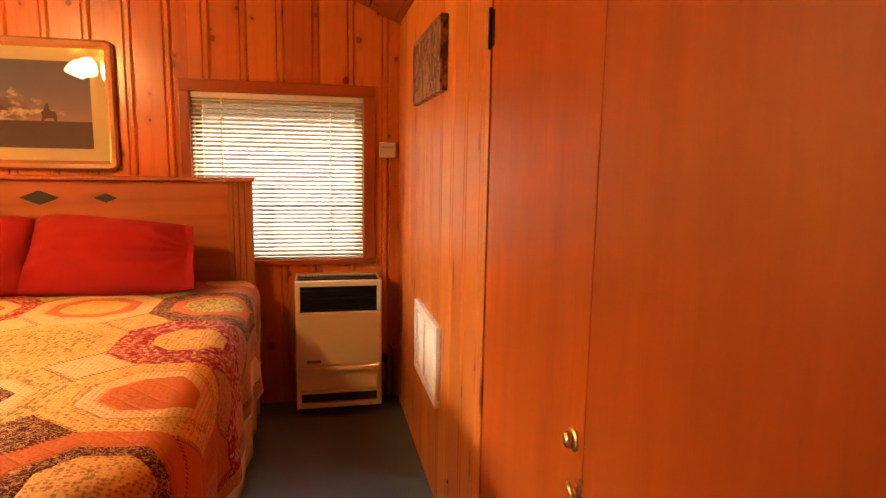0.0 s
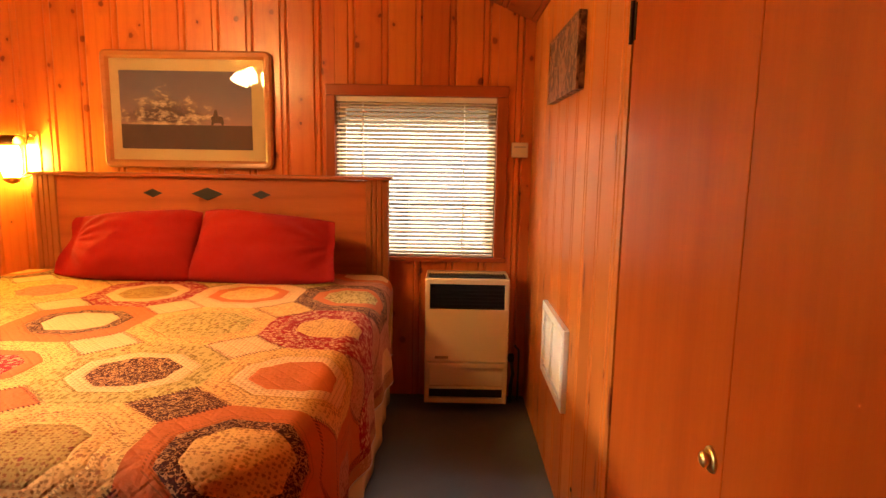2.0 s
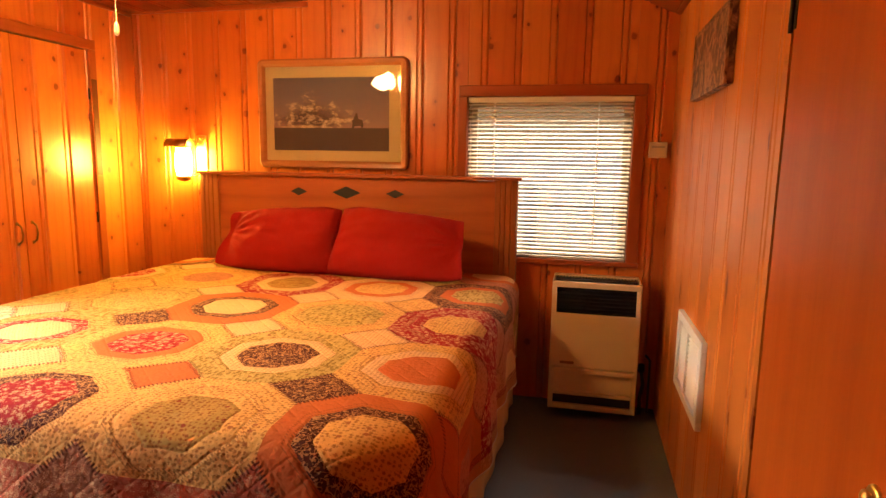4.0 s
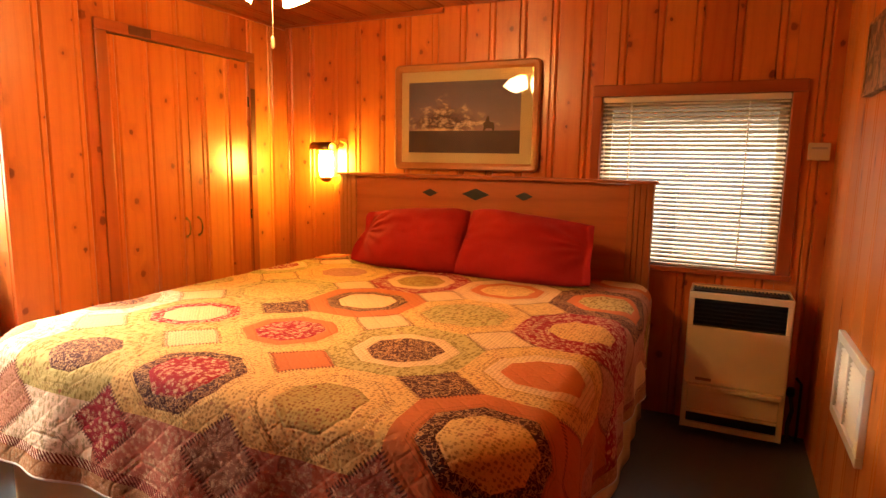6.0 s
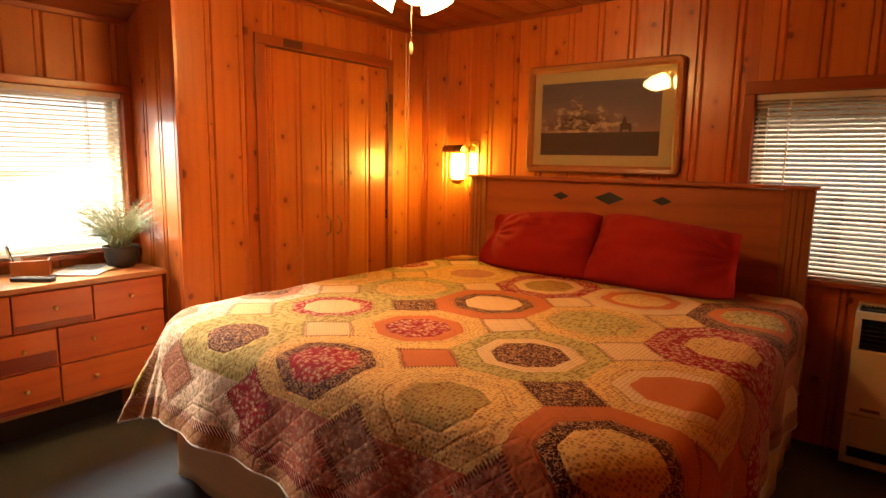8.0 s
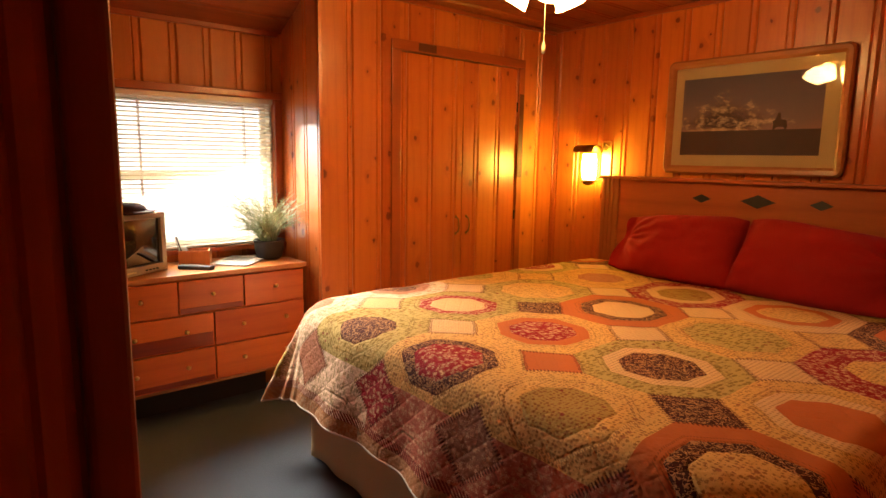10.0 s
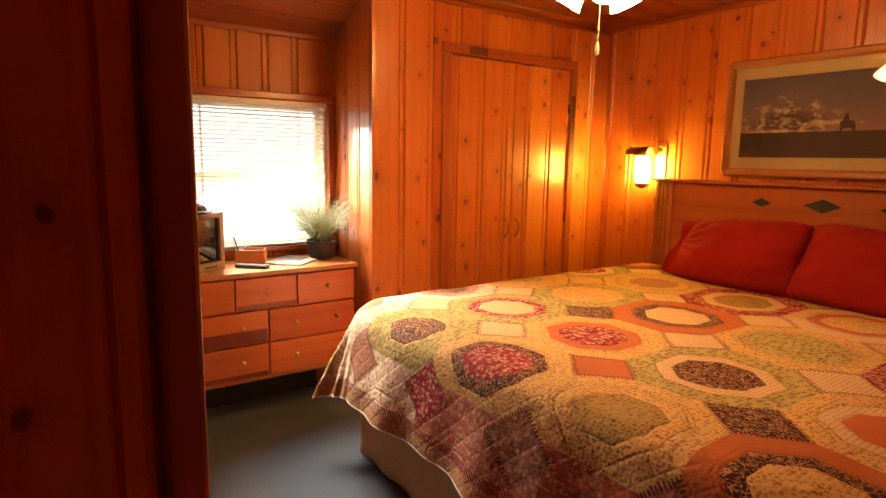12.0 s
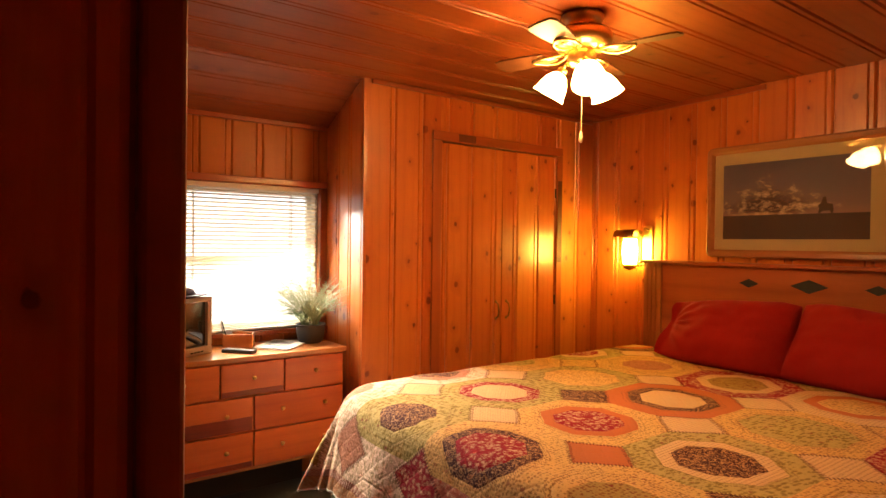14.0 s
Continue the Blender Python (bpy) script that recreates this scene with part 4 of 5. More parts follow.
def make_quilt():
    rng = random.Random(5)
    step_u, step_v = PU / 2 / 18, PV / 2 / 18
    round_r = 0.092
    ix0, ix1, iy0 = BX0 + round_r - 0.045, BX1 - round_r, BY0 + round_r - 0.075
    fall = {"left": 0.49, "right": 0.50, "foot": 0.42}
    ua, ub, va, vb = ix0 - fall["left"], ix1 + fall["right"], iy0 - fall["foot"], 3.215
    ka, kb = math.ceil((ua - U0) / step_u), math.floor((ub - U0) / step_u)
    la, lb = math.ceil((va - V0) / step_v), math.floor((vb - V0) / step_v)
    def laid(v):
        """The drawn-up pattern near the foot: where a line of the pattern lies on the sheet."""
        return v if v > V0 - 0.06 else V0 - 0.06 - (V0 - 0.06 - v) / 1.15

    vc = V0 - 0.06 - (V0 - 0.06 - va) * 1.15
    la = math.ceil((vc - V0) / step_v)
    us = [ua] + [U0 + k * step_u for k in range(ka, kb + 1)] + [ub]
    vs = [vc] + [V0 + k * step_v for k in range(la, lb + 1)] + [vb]

    def over(s):
        """Out and down of a sheet that runs s past a rounded edge."""
        a = s / round_r
        if a < math.pi / 2:
            return round_r * math.sin(a), round_r * (1 - math.cos(a))
        return round_r, round_r + s - round_r * math.pi / 2

    def place(u, v):
        bend = 0.15
        cu = min(max(u, ix0 + bend), ix1 - bend)
        cv = max(v, iy0 + bend)
        reach = math.hypot(u - cu, v - cv)
        if u != cu and v != cv:
            a, b = (u - cu) / reach, (v - cv) / reach
            over_by = max(0.0, reach - bend)
            du, dv = a * over_by, b * over_by
            x, y = (cu + a * bend, cv + b * bend) if over_by else (u, v)
        else:
            du = u - ix1 if u > ix1 else (u - ix0 if u < ix0 else 0.0)
            dv = v - iy0 if v < iy0 else 0.0
            x, y = min(max(u, ix0), ix1), max(v, iy0)
        z = BTOP + 0.008 * noise.noise(Vector((u * 2.2, v * 2.2, 1.0))) + 0.003 * noise.noise(Vector((u * 9, v * 9, 4.0)))
        # the mattress sinks a little towards its edges
        z -= 0.008 * max(0.0, 1 - min(u - ix0, ix1 - u, v - iy0) / 0.35) ** 2 if not du and not dv else 0.008
        if not du and not dv:
            return Vector((x, y, z))
        s = math.hypot(du, dv)
        out, down = over(s)
        a, b = du / s, dv / s
        if s > 0.42:
            s = 0.42 + 0.75 * (s - 0.42)
        if a < 0:
            # the spare cloth of this corner stands out in one fin, with a hollow before it
            turn = math.degrees(math.atan2(-a, max(1e-6, -b)))
            fin, lift = math.exp(-((turn - 52) / 21) ** 2), 0.34
            hollow = 0.07 * math.exp(-((turn - 24) / 13) ** 2)
        else:
            fin, lift, hollow = (2 * abs(a * b)) ** 1.5, 0.24, 0.0
        slope = 0.03 + (0.20 * b * b if b < 0 else 0.0)
        flare = (slope + (0.24 if a < 0 else 0.40) * fin - hollow) * max(0.0, s - 0.12)
        wave = max(0.0, s - 0.10) * (0.055 * math.sin((u * abs(b) + v * abs(a)) * 9.5 + 0.7) + 0.03 * math.sin((u * abs(b) + v * abs(a)) * 23.0))
        out += flare + wave
        down -= lift * fin * max(0.0, s - 0.12) + 0.02 * math.sin((u + v) * 5.0) * max(0, s - 0.2)
        return Vector((x + a * out, y + b * out, z - down))

    nu, nv = len(us), len(vs)
    verts = [place(u, laid(v)) for v in vs for u in us]

    def bent(t):
        return abs((t + 50 * 0.092) % 0.092 - 0.046) / 0.046

    def pucker(u, v):
        """Padding between the stitched bias lines; slacker where the sheet hangs."""
        near = min(1 - bent(u + v), 1 - bent(u - v))
        slack = min(1.0, max(0.0, (ix0 + 0.16 - u) / 0.22, 0.22 * min(1.0, (iy0 + 0.05 - v) / 0.2)))
        lumpy = 0.6 + 0.8 * noise.noise(Vector((u * 6, v * 6, 9.0)))
        return (0.0014 + 0.0066 * slack) * lumpy * min(1.0, near * 3.0) ** 0.5

    def bulged(i, j):
        a, b = verts[j * nu + max(i - 1, 0)], verts[j * nu + min(i + 1, nu - 1)]
        c, d = verts[max(j - 1, 0) * nu + i], verts[min(j + 1, nv - 1) * nu + i]
        return verts[j * nu + i] + (b - a).cross(d - c).normalized() * pucker(us[i], laid(vs[j]))

    verts = [bulged(i, j) for j in range(nv) for i in range(nu)]
    quilt = thing("quilt", "patchwork quilt of red, orange and olive octagons over the bed", "quilt")
    names = ("centre", "ring", "outer", "corner")
    spare, spare_corner, cells = {}, {}, {}
    for j in range(nv - 1):
        for i in range(nu - 1):
            u, v = (us[i] + us[i + 1]) / 2, (vs[j] + vs[j + 1]) / 2
            cells.setdefault((math.floor((u - U0) / PU + 0.5), math.floor((v - V0) / PV + 0.5)), []).append((i, j, u, v))
    for cell, quads in cells.items():
        if cell not in CHOSEN:
            spare[cell] = rng.sample(PALETTE, 3)
        three = CHOSEN.get(cell) or spare[cell]
        index = {}
        faces = []
        for i, j, _, _ in quads:
            faces.append([index.setdefault(q, len(index)) for q in ((i, j), (i + 1, j), (i + 1, j + 1), (i, j + 1))])
        me = bpy.data.meshes.new("patch")
        me.from_pydata([verts[j * nu + i] for i, j in index], [], faces)
        me.update()
        for key, kind, domain in (("sheet", "FLOAT_VECTOR", "POINT"), ("hem", "FLOAT", "POINT"), ("print", "FLOAT", "FACE"), *((k, "FLOAT_COLOR", "FACE") for k in names)):
            me.attributes.new(key, kind, domain)
        flat, edge, printed = me.attributes["sheet"], me.attributes["hem"], me.attributes["print"]
        for (i, j), n in index.items():
            flat.data[n].vector = (us[i], vs[j], 0.0)
            edge.data[n].value = min(us[i] - ua, ub - us[i], laid(vs[j]) - va)
        for n, (i, j, u, v) in enumerate(quads):
            knot = (math.floor((u - U0) / PU) + 1, math.floor((v - V0) / PV) + 1)
            if knot not in CORNERS and knot not in spare_corner:
                spare_corner[knot] = rng.choice((CREAMY, YELLOW, CREAMY, PINK, GREEN))
            trio = three
            # hanging border; on the left the window's whitening is put into the patch colour
            if v < 0.95:
                trio = (PALE_LIT if u < -1.66 else (RUST if u < -0.86 else BRICK),) * 3
            four = (*trio, CORNERS.get(knot) or spare_corner[knot])
            for key, colour in zip(names, four):
                me.attributes[key].data[n].color = (*colour, 1)
            x, y = abs((u - U0) / PU - cell[0]) * PU, abs((v - V0) / PV - cell[1]) * PV
            d = max(x, y, (x + y) * 0.7071)
            which = 3 if (x + y) * 0.7071 > 0.258 else (0 if d < R_CENTRE else (1 if d < R_RING else 2))
            printed.data[n].value = PRINTED[four[which]]
        part("patch", me, QUILT, quilt, smooth=True)
    # backing cloth under the patches, and the binding along three edges
    me = bpy.data.meshes.new("backing")
    me.from_pydata(verts, [], [(j * nu + i, (j + 1) * nu + i, (j + 1) * nu + i + 1, j * nu + i + 1) for j in range(nv - 1) for i in range(nu - 1)])
    me.update()
    normals = [v.normal.copy() for v in me.vertices]
    for v, n in zip(me.vertices, normals):
        v.co += n * 0.009
    part("backing", me, BACKING, quilt, "plain cream backing cloth", smooth=True)
    rim = [(0, j) for j in range(nv - 1, -1, -1)] + [(i, 0) for i in range(1, nu)] + [(nu - 1, j) for j in range(1, nv)]
    part("binding", tube([verts[j * nu + i] + normals[j * nu + i] * 0.0045 for i, j in rim], 0.0062, 8), BACKING, quilt, "cream binding", smooth=True)
    return quilt


make_quilt()


# ------------------------------------------------------------ pillows
def pillow_mesh(w, h, t, seed, open_end):
    """A filled case: puffed in the middle, pinched along its edges, its loose hem flat at one end."""
    bm = bmesh.new()
    n, k = 60, 40

    def puff(a, b):
        lo, hi = (-0.90, 1.0) if open_end < 0 else (-1.0, 0.90)
        a = (2 * a - lo - hi) / (hi - lo)
        loose = a * open_end > 0
        inside = max(0.0, 1 - abs(a) ** (2.0 if loose else 3.2)) ** (0.95 if loose else 0.55) * max(0.0, 1 - abs(b) ** 2.6) ** 0.55
        return inside if abs(a) < 1 else 0.0

    sides = []
    for side in (1, -1):
        rows = []
        for j in range(k + 1):
            row = []
            for i in range(n + 1):
                a, b = -1 + 2 * i / n, -1 + 2 * j / k
                x = w / 2 * a * (1 - 0.07 * (1 - b * b) * abs(a) ** 4) - 0.030 * w * a * b * 0.6
                z = h / 2 * b * (1 - 0.09 * (1 - abs(a) ** 2.5) * (1 if b > 0 else -0.25) * abs(b) ** 3 - 0.42 * max(0.0, abs(a) - 0.74) ** 1.4 * (b > 0))
                z -= h * 0.15 * max(0.0, b + 0.1) * ((a * open_end + 1) / 2) ** 1.3
                x *= 1 - 0.05 * b ** 4
                z *= 1 - 0.07 * a ** 4
                p = puff(a, b)
                crease = 0.016 * noise.noise(Vector((a * 1.9 + seed, b * 1.6, side))) + 0.011 * noise.noise(Vector((a * 4.4 + seed, b * 3.4, side * 3.0)))
                fan_fold = 0.020 * math.sin(14 * math.atan2(b, 1.08 - a * open_end) + seed) * max(0.0, a * open_end - 0.25)
                flap = (0.016 * math.sin(5 * b + seed) - 0.016) * max(0.0, a * open_end - 0.86) / 0.14
                y = side * (t / 2 * p + (crease + fan_fold) * min(1.0, p * 1.8) + 0.004 * (abs(b) < 0.98)) + flap
                row.append(bm.verts.new((x, y + 0.05 * (1 - b) ** 2 * -0.25, z)))
            rows.append(row)
        sides.append(rows)
    for side, rows in zip((1, -1), sides):
        for j in range(k):
            for i in range(n):
                q = (rows[j][i], rows[j][i + 1], rows[j + 1][i + 1], rows[j + 1][i])
                bm.faces.new(q if side < 0 else tuple(reversed(q)))
    bmesh.ops.remove_doubles(bm, verts=bm.verts, dist=0.0006)
    bmesh.ops.recalc_face_normals(bm, faces=bm.faces)
    return bm


def make_pillow(label, m, w, h, t, seed, open_end):
    p = thing("pillow", label, "pillow", m, "red bed pillows")
    part("pillowcase", pillow_mesh(w, h, t, seed, open_end), RED_CLOTH, p, smooth=True)
    return p


make_pillow("puffy red cotton pillow leaning on the headboard", pose(-1.635, 3.060, 0.922, -24, 2.0, 2), 0.70, 0.425, 0.25, 1.3, -1)
make_pillow("puffy red cotton pillow with a folded hem, leaning on the headboard", pose(-0.940, 3.045, 0.924, -24, -1.0, -3), 0.77, 0.43, 0.25, 7.1, 1)


# ------------------------------------------------------------ framed picture
def make_picture():
    x0, x1, z0, z1 = -1.924, -0.982, 1.308, 1.945
    w, h = x1 - x0, z1 - z0
    pic = thing("framed_picture", "framed landscape print with cream mat behind glass on the pine wall", "picture", pose(x0, NORTH - 0.036, z0))
    outer, inner = rounded(w, h, 0.035), rounded(w - 0.090, h - 0.090, 0.006)
    bm = bmesh.new()
    loops = []
    for pts, off, d in ((outer, 0, 0.034), (outer, 0, 0.010), (rounded(w - 0.02, h - 0.02, 0.032), 0.010, 0.0), (rounded(w - 0.06, h - 0.06, 0.012), 0.030, 0.004), (inner, 0.045, 0.016), (inner, 0.045, 0.030)):
        loops.append([bm.verts.new((x + off, d, z + off)) for x, z in pts])
    for a, b in zip(loops, loops[1:]):
        for k in range(len(a)):
            j = (k + 1) % len(a)
            bm.faces.new((a[k], a[j], b[j], b[k]))
    bmesh.ops.recalc_face_normals(bm, faces=bm.faces)
    part("frame", bm, FRAME_WOOD, pic, "rounded wooden frame")
    part("backing", block((0.04, 0.026, 0.04), (w - 0.04, 0.034, h - 0.04)), MATBOARD, pic)
    iw0, iw1, iz0, iz1 = 0.094, 0.826, 0.105, 0.530
    for a, b in (((0.042, 0.020, 0.042), (iw0, 0.024, h - 0.042)), ((iw1, 0.020, 0.042), (w - 0.042, 0.024, h - 0.042)), ((iw0, 0.020, 0.042), (iw1, 0.024, iz0)), ((iw0, 0.020, iz1), (iw1, 0.024, h - 0.042))):
        part("mat", block(a, b), MATBOARD, pic)
    art = part("print", block((0, 0, 0), (iw1 - iw0, 0.002, iz1 - iz0)), PAINTING, pic, m=pose(iw0, 0.0225, iz0))
    shape = [(0, 0), (0.006, 0.028), (0.0, 0.040), (0.014, 0.046), (0.024, 0.070), (0.036, 0.072), (0.042, 0.046), (0.066, 0.044), (0.074, 0.020), (0.066, 0.0), (0.056, 0.018), (0.022, 0.018)]
    part("painted_shape", outline([(x, z * 1.35) for x, z in shape], 0.001), UMBER, art, m=pose(0.500, -0.0012, 0.122))
    part("glass", block((0.040, 0.0135, 0.040), (w - 0.040, 0.0155, h - 0.040)), GLASS, pic)
    return pic


make_picture()


# ------------------------------------------------------------ wall heater
def make_heater():
    hx0, hx1, hy0, hy1, hz0, hz1 = -0.118, 0.334, 3.100, NORTH - 0.004, 0.055, 0.752
    w, d, h = hx1 - hx0, hy1 - hy0, hz1 - hz0
    heater = thing("wall_heater", "cream enamel gas wall heater with black louvres, under the window", "heater", pose(hx0, hy0, hz0))
    t = 0.010
    body = bmesh.new()
    cuboid(body, (0, 0.004, 0), (t, d, h), 0.004)
    cuboid(body, (w - t, 0.004, 0), (w, d, h), 0.004)
    cuboid(body, (t, 0.03, 0.0), (w - t, d, 0.012))
    cuboid(body, (t, d - 0.01, 0.01), (w - t, d, h - 0.01))
    cuboid(body, (t - 0.002, 0.002, h - 0.012), (w - t + 0.002, 0.028, h), 0.003)
    cuboid(body, (t - 0.002, d - 0.05, h - 0.012), (w - t + 0.002, d, h), 0.003)
    part("case", body, CREAM, heater)
    front = bmesh.new()
    cuboid(front, (0.004, 0.0, 0.240), (w - 0.004, 0.012, 0.531), 0.004)
    cuboid(front, (0.004, 0.0, 0.531), (0.026, 0.012, 0.667), 0.004)
    cuboid(front, (w - 0.026, 0.0, 0.531), (w - 0.004, 0.012, 0.667), 0.004)
    cuboid(front, (0.004, 0.0, 0.667), (w - 0.004, 0.012, h - 0.002), 0.004)
    part("front_panel", front, CREAM, heater)
    part("ledge", block((0.018, -0.022, 0.214), (w - 0.018, 0.012, 0.236), 0.004), CREAM, heater)
    lower = bmesh.new()
    cuboid(lower, (0.026, -0.004, 0.105), (w - 0.026, 0.010, 0.212), 0.004)
    cuboid(lower, (0.026, -0.012, 0.088), (w - 0.026, 0.006, 0.104), 0.004)
    part("lower_door", lower, CREAM, heater)
    side = bmesh.new()
    cuboid(side, (0.004, 0.0, 0.004), (0.025, 0.012, 0.238), 0.003)
    cuboid(side, (w - 0.025, 0.0, 0.004), (w - 0.004, 0.012, 0.238), 0.003)
    cuboid(side, (0.025, 0.0, 0.004), (w - 0.025, 0.012, 0.032), 0.003)
    part("lower_frame", side, CREAM, heater)
    part("slot", block((0.026, 0.014, 0.034), (w - 0.026, 0.03, 0.086)), BLACK, heater)
    part("grille_back", block((0.02, 0.055, 0.50), (w - 0.02, 0.06, 0.70)), BLACK, heater)
    for n in range(7):
        z = 0.538 + n * 0.0195
        part("louvre", block((0.024, -0.002, -0.002), (w - 0.024, 0.022, 0.002), 0.0015), BLACK, heater, m=pose(0, 0.012, z, 32))
    part("top_grille_back", block((0.012, 0.026, h - 0.022), (w - 0.012, d - 0.046, h - 0.015)), BLACK, heater)
    for n in range(25):
        x = 0.02 + n * (w - 0.04) / 24
        part("top_bar", block((x - 0.003, 0.028, h - 0.014), (x + 0.003, d - 0.05, h - 0.006)), BLACK, heater)
    part("badge", block((0.056, -0.003, 0.256), (0.128, 0.001, 0.270), 0.001), OLD_BRASS, heater)
    for x in (0.05, w - 0.05):
        part("foot", block((x - 0.015, 0.13, -0.055), (x + 0.015, 0.22, 0.001)), IRON, heater)
    return heater


make_heater()
pipe = thing("gas_pipe", "grey gas pipe with a valve beside the heater", "pipe", pose(0.372, 3.27, 0))
part("hose", tube([(0.0, 0, 0.0), (0.0, 0, 0.10), (0.012, 0.0, 0.17), (0.0, 0.01, 0.25), (-0.028, 0.0, 0.262)], 0.010, 8), RUBBER, pipe, smooth=True)
part("valve", lathe([(0.016, 0.22), (0.018, 0.23), (0.018, 0.26), (0.012, 0.265)], 12, pose(0.0, 0.01, 0.02)), IRON, pipe)
part("supply", tube([(0.045, 0.03, 0.0), (0.045, 0.03, 0.30), (0.02, 0.03, 0.33)], 0.007, 8), RUBBER, pipe, smooth=True)
part("fitting", lathe([(0.012, 0.0), (0.015, 0.01), (0.012, 0.04)], 8, pose(-0.19, -0.02, 0.0)), COPPER, pipe)

therm = thing("thermostat", "small ivory wall thermostat beside the window", "thermostat", pose(0.343, NORTH - 0.028, 1.398))
part("cover", block((0, 0.002, 0), (0.090, 0.028, 0.082), 0.004), IVORY, therm)
part("scale", block((0.012, 0.000, 0.052), (0.078, 0.003, 0.062)), TV_GREY, therm)
part("lever", block((0.040, -0.002, -0.004), (0.048, 0.006, 0.004)), IVORY, therm)


# ------------------------------------------------------------ plaque and vent on the east wall
plaque = thing("wall_plaque", "dark carved wooden plaque hung on the pine wall", "plaque", pose(EAST - 0.030, 2.700, 1.625, 0, 0, -90))
part("slab", block((0, 0.004, 0), (0.600, 0.030, 0.262), 0.005), PLAQUE, plaque)
rim = bmesh.new()
for a, b in (((0, 0, 0), (0.6, 0.012, 0.016)), ((0, 0, 0.246), (0.6, 0.012, 0.262)), ((0, 0, 0.016), (0.016, 0.012, 0.246)), ((0.584, 0, 0.016), (0.6, 0.012, 0.246))):
    cuboid(rim, a, b, 0.003)
part("rim", rim, PLAQUE, plaque)

vent = thing("wall_vent", "white louvred vent panel set in the pine wall", "vent", pose(EAST - 0.022, 2.645, 0.430, 0, 0, -90))
vw, vh = 0.505, 0.325
for a, b in (((0, 0, 0), (vw, 0.022, 0.035)), ((0, 0, vh - 0.035), (vw, 0.022, vh)), ((0, 0, 0.035), (0.045, 0.022, vh - 0.035)), ((vw - 0.045, 0, 0.035), (vw, 0.022, vh - 0.035)), ((vw * 0.42, 0.002, 0.035), (vw * 0.42 + 0.02, 0.022, vh - 0.035))):
    part("frame", block(a, b, 0.004), WHITE, vent)
part("backing", block((0.04, 0.0205, 0.03), (vw - 0.04, 0.0235, vh - 0.03)), IVORY, vent)
for n in range(14):
    part("slat", block((0.046, -0.006, -0.001), (vw - 0.046, 0.006, 0.001)), WHITE, vent, m=pose(0, 0.012, 0.046 + n * 0.0168, 38))
screw = tagged(new("screw_cap", mesh("screw_cap", lathe([(0.008, 0.0), (0.007, 0.003), (0.0, 0.004)], 12, pose(0, 0, 0, 0, -90, 0)))), "small dark screw cap low on the wall", "screw")
screw.data.materials.append(IRON)
screw.matrix_basis = pose(EAST - 0.0005, 1.986, 0.212)


# ------------------------------------------------------------ wall lamp over the bed's head
def make_sconce():
    lamp = thing("wall_lamp", "brass wall lamp with a glowing glass cylinder and hood", "lamp", pose(-2.405, NORTH, 1.22))
    part("back_plate", outline(rounded(0.075, 0.26, 0.02), 0.012, 0.003), BRASS, lamp, m=pose(0.030, -0.013, 0.02))
    part("arm", tube([(0.068, -0.012, 0.05), (0.060, -0.06, 0.025), (0.0, -0.10, 0.012)], 0.006, 8), BRASS, lamp, smooth=True)
    part("arm", tube([(0.082, -0.012, 0.25), (0.090, -0.07, 0.262), (0.086, -0.10, 0.20), (0.082, -0.10, 0.05), (0.04, -0.10, 0.014)], 0.005, 8), BRASS, lamp, smooth=True)
    part("cup", lathe([(0.010, -0.010), (0.034, 0.0), (0.046, 0.016), (0.046, 0.026), (0.030, 0.028)], 24, pose(0, -0.10, 0)), BRASS, lamp, smooth=True)
    part("glass_cylinder", lathe([(0.040, 0.028), (0.047, 0.06), (0.050, 0.10), (0.048, 0.15), (0.042, 0.195)], 24, pose(0, -0.10, 0)), SCONCE_GLOW, lamp, "frosted glass glowing yellow", smooth=True)
    # barrel hood, open below
    bm = bmesh.new()
    n = 14
    rows = []
    for x in (-0.095, 0.060):
        for r in (0.060, 0.056):
            rows.append([bm.verts.new((x, -0.10 - r * math.cos(math.pi * k / n), 0.205 + 0.82 * r * math.sin(math.pi * k / n))) for k in range(n + 1)])
    for a, b in ((rows[0], rows[2]), (rows[1], rows[3]), (rows[0], rows[1]), (rows[2], rows[3])):
        for k in range(n):
            bm.faces.new((a[k], a[k + 1], b[k + 1], b[k]))
    bmesh.ops.recalc_face_normals(bm, faces=bm.faces)
    part("hood", bm, OLD_BRASS, lamp, "dark brass barrel hood", smooth=True)
    return lamp


make_sconce()


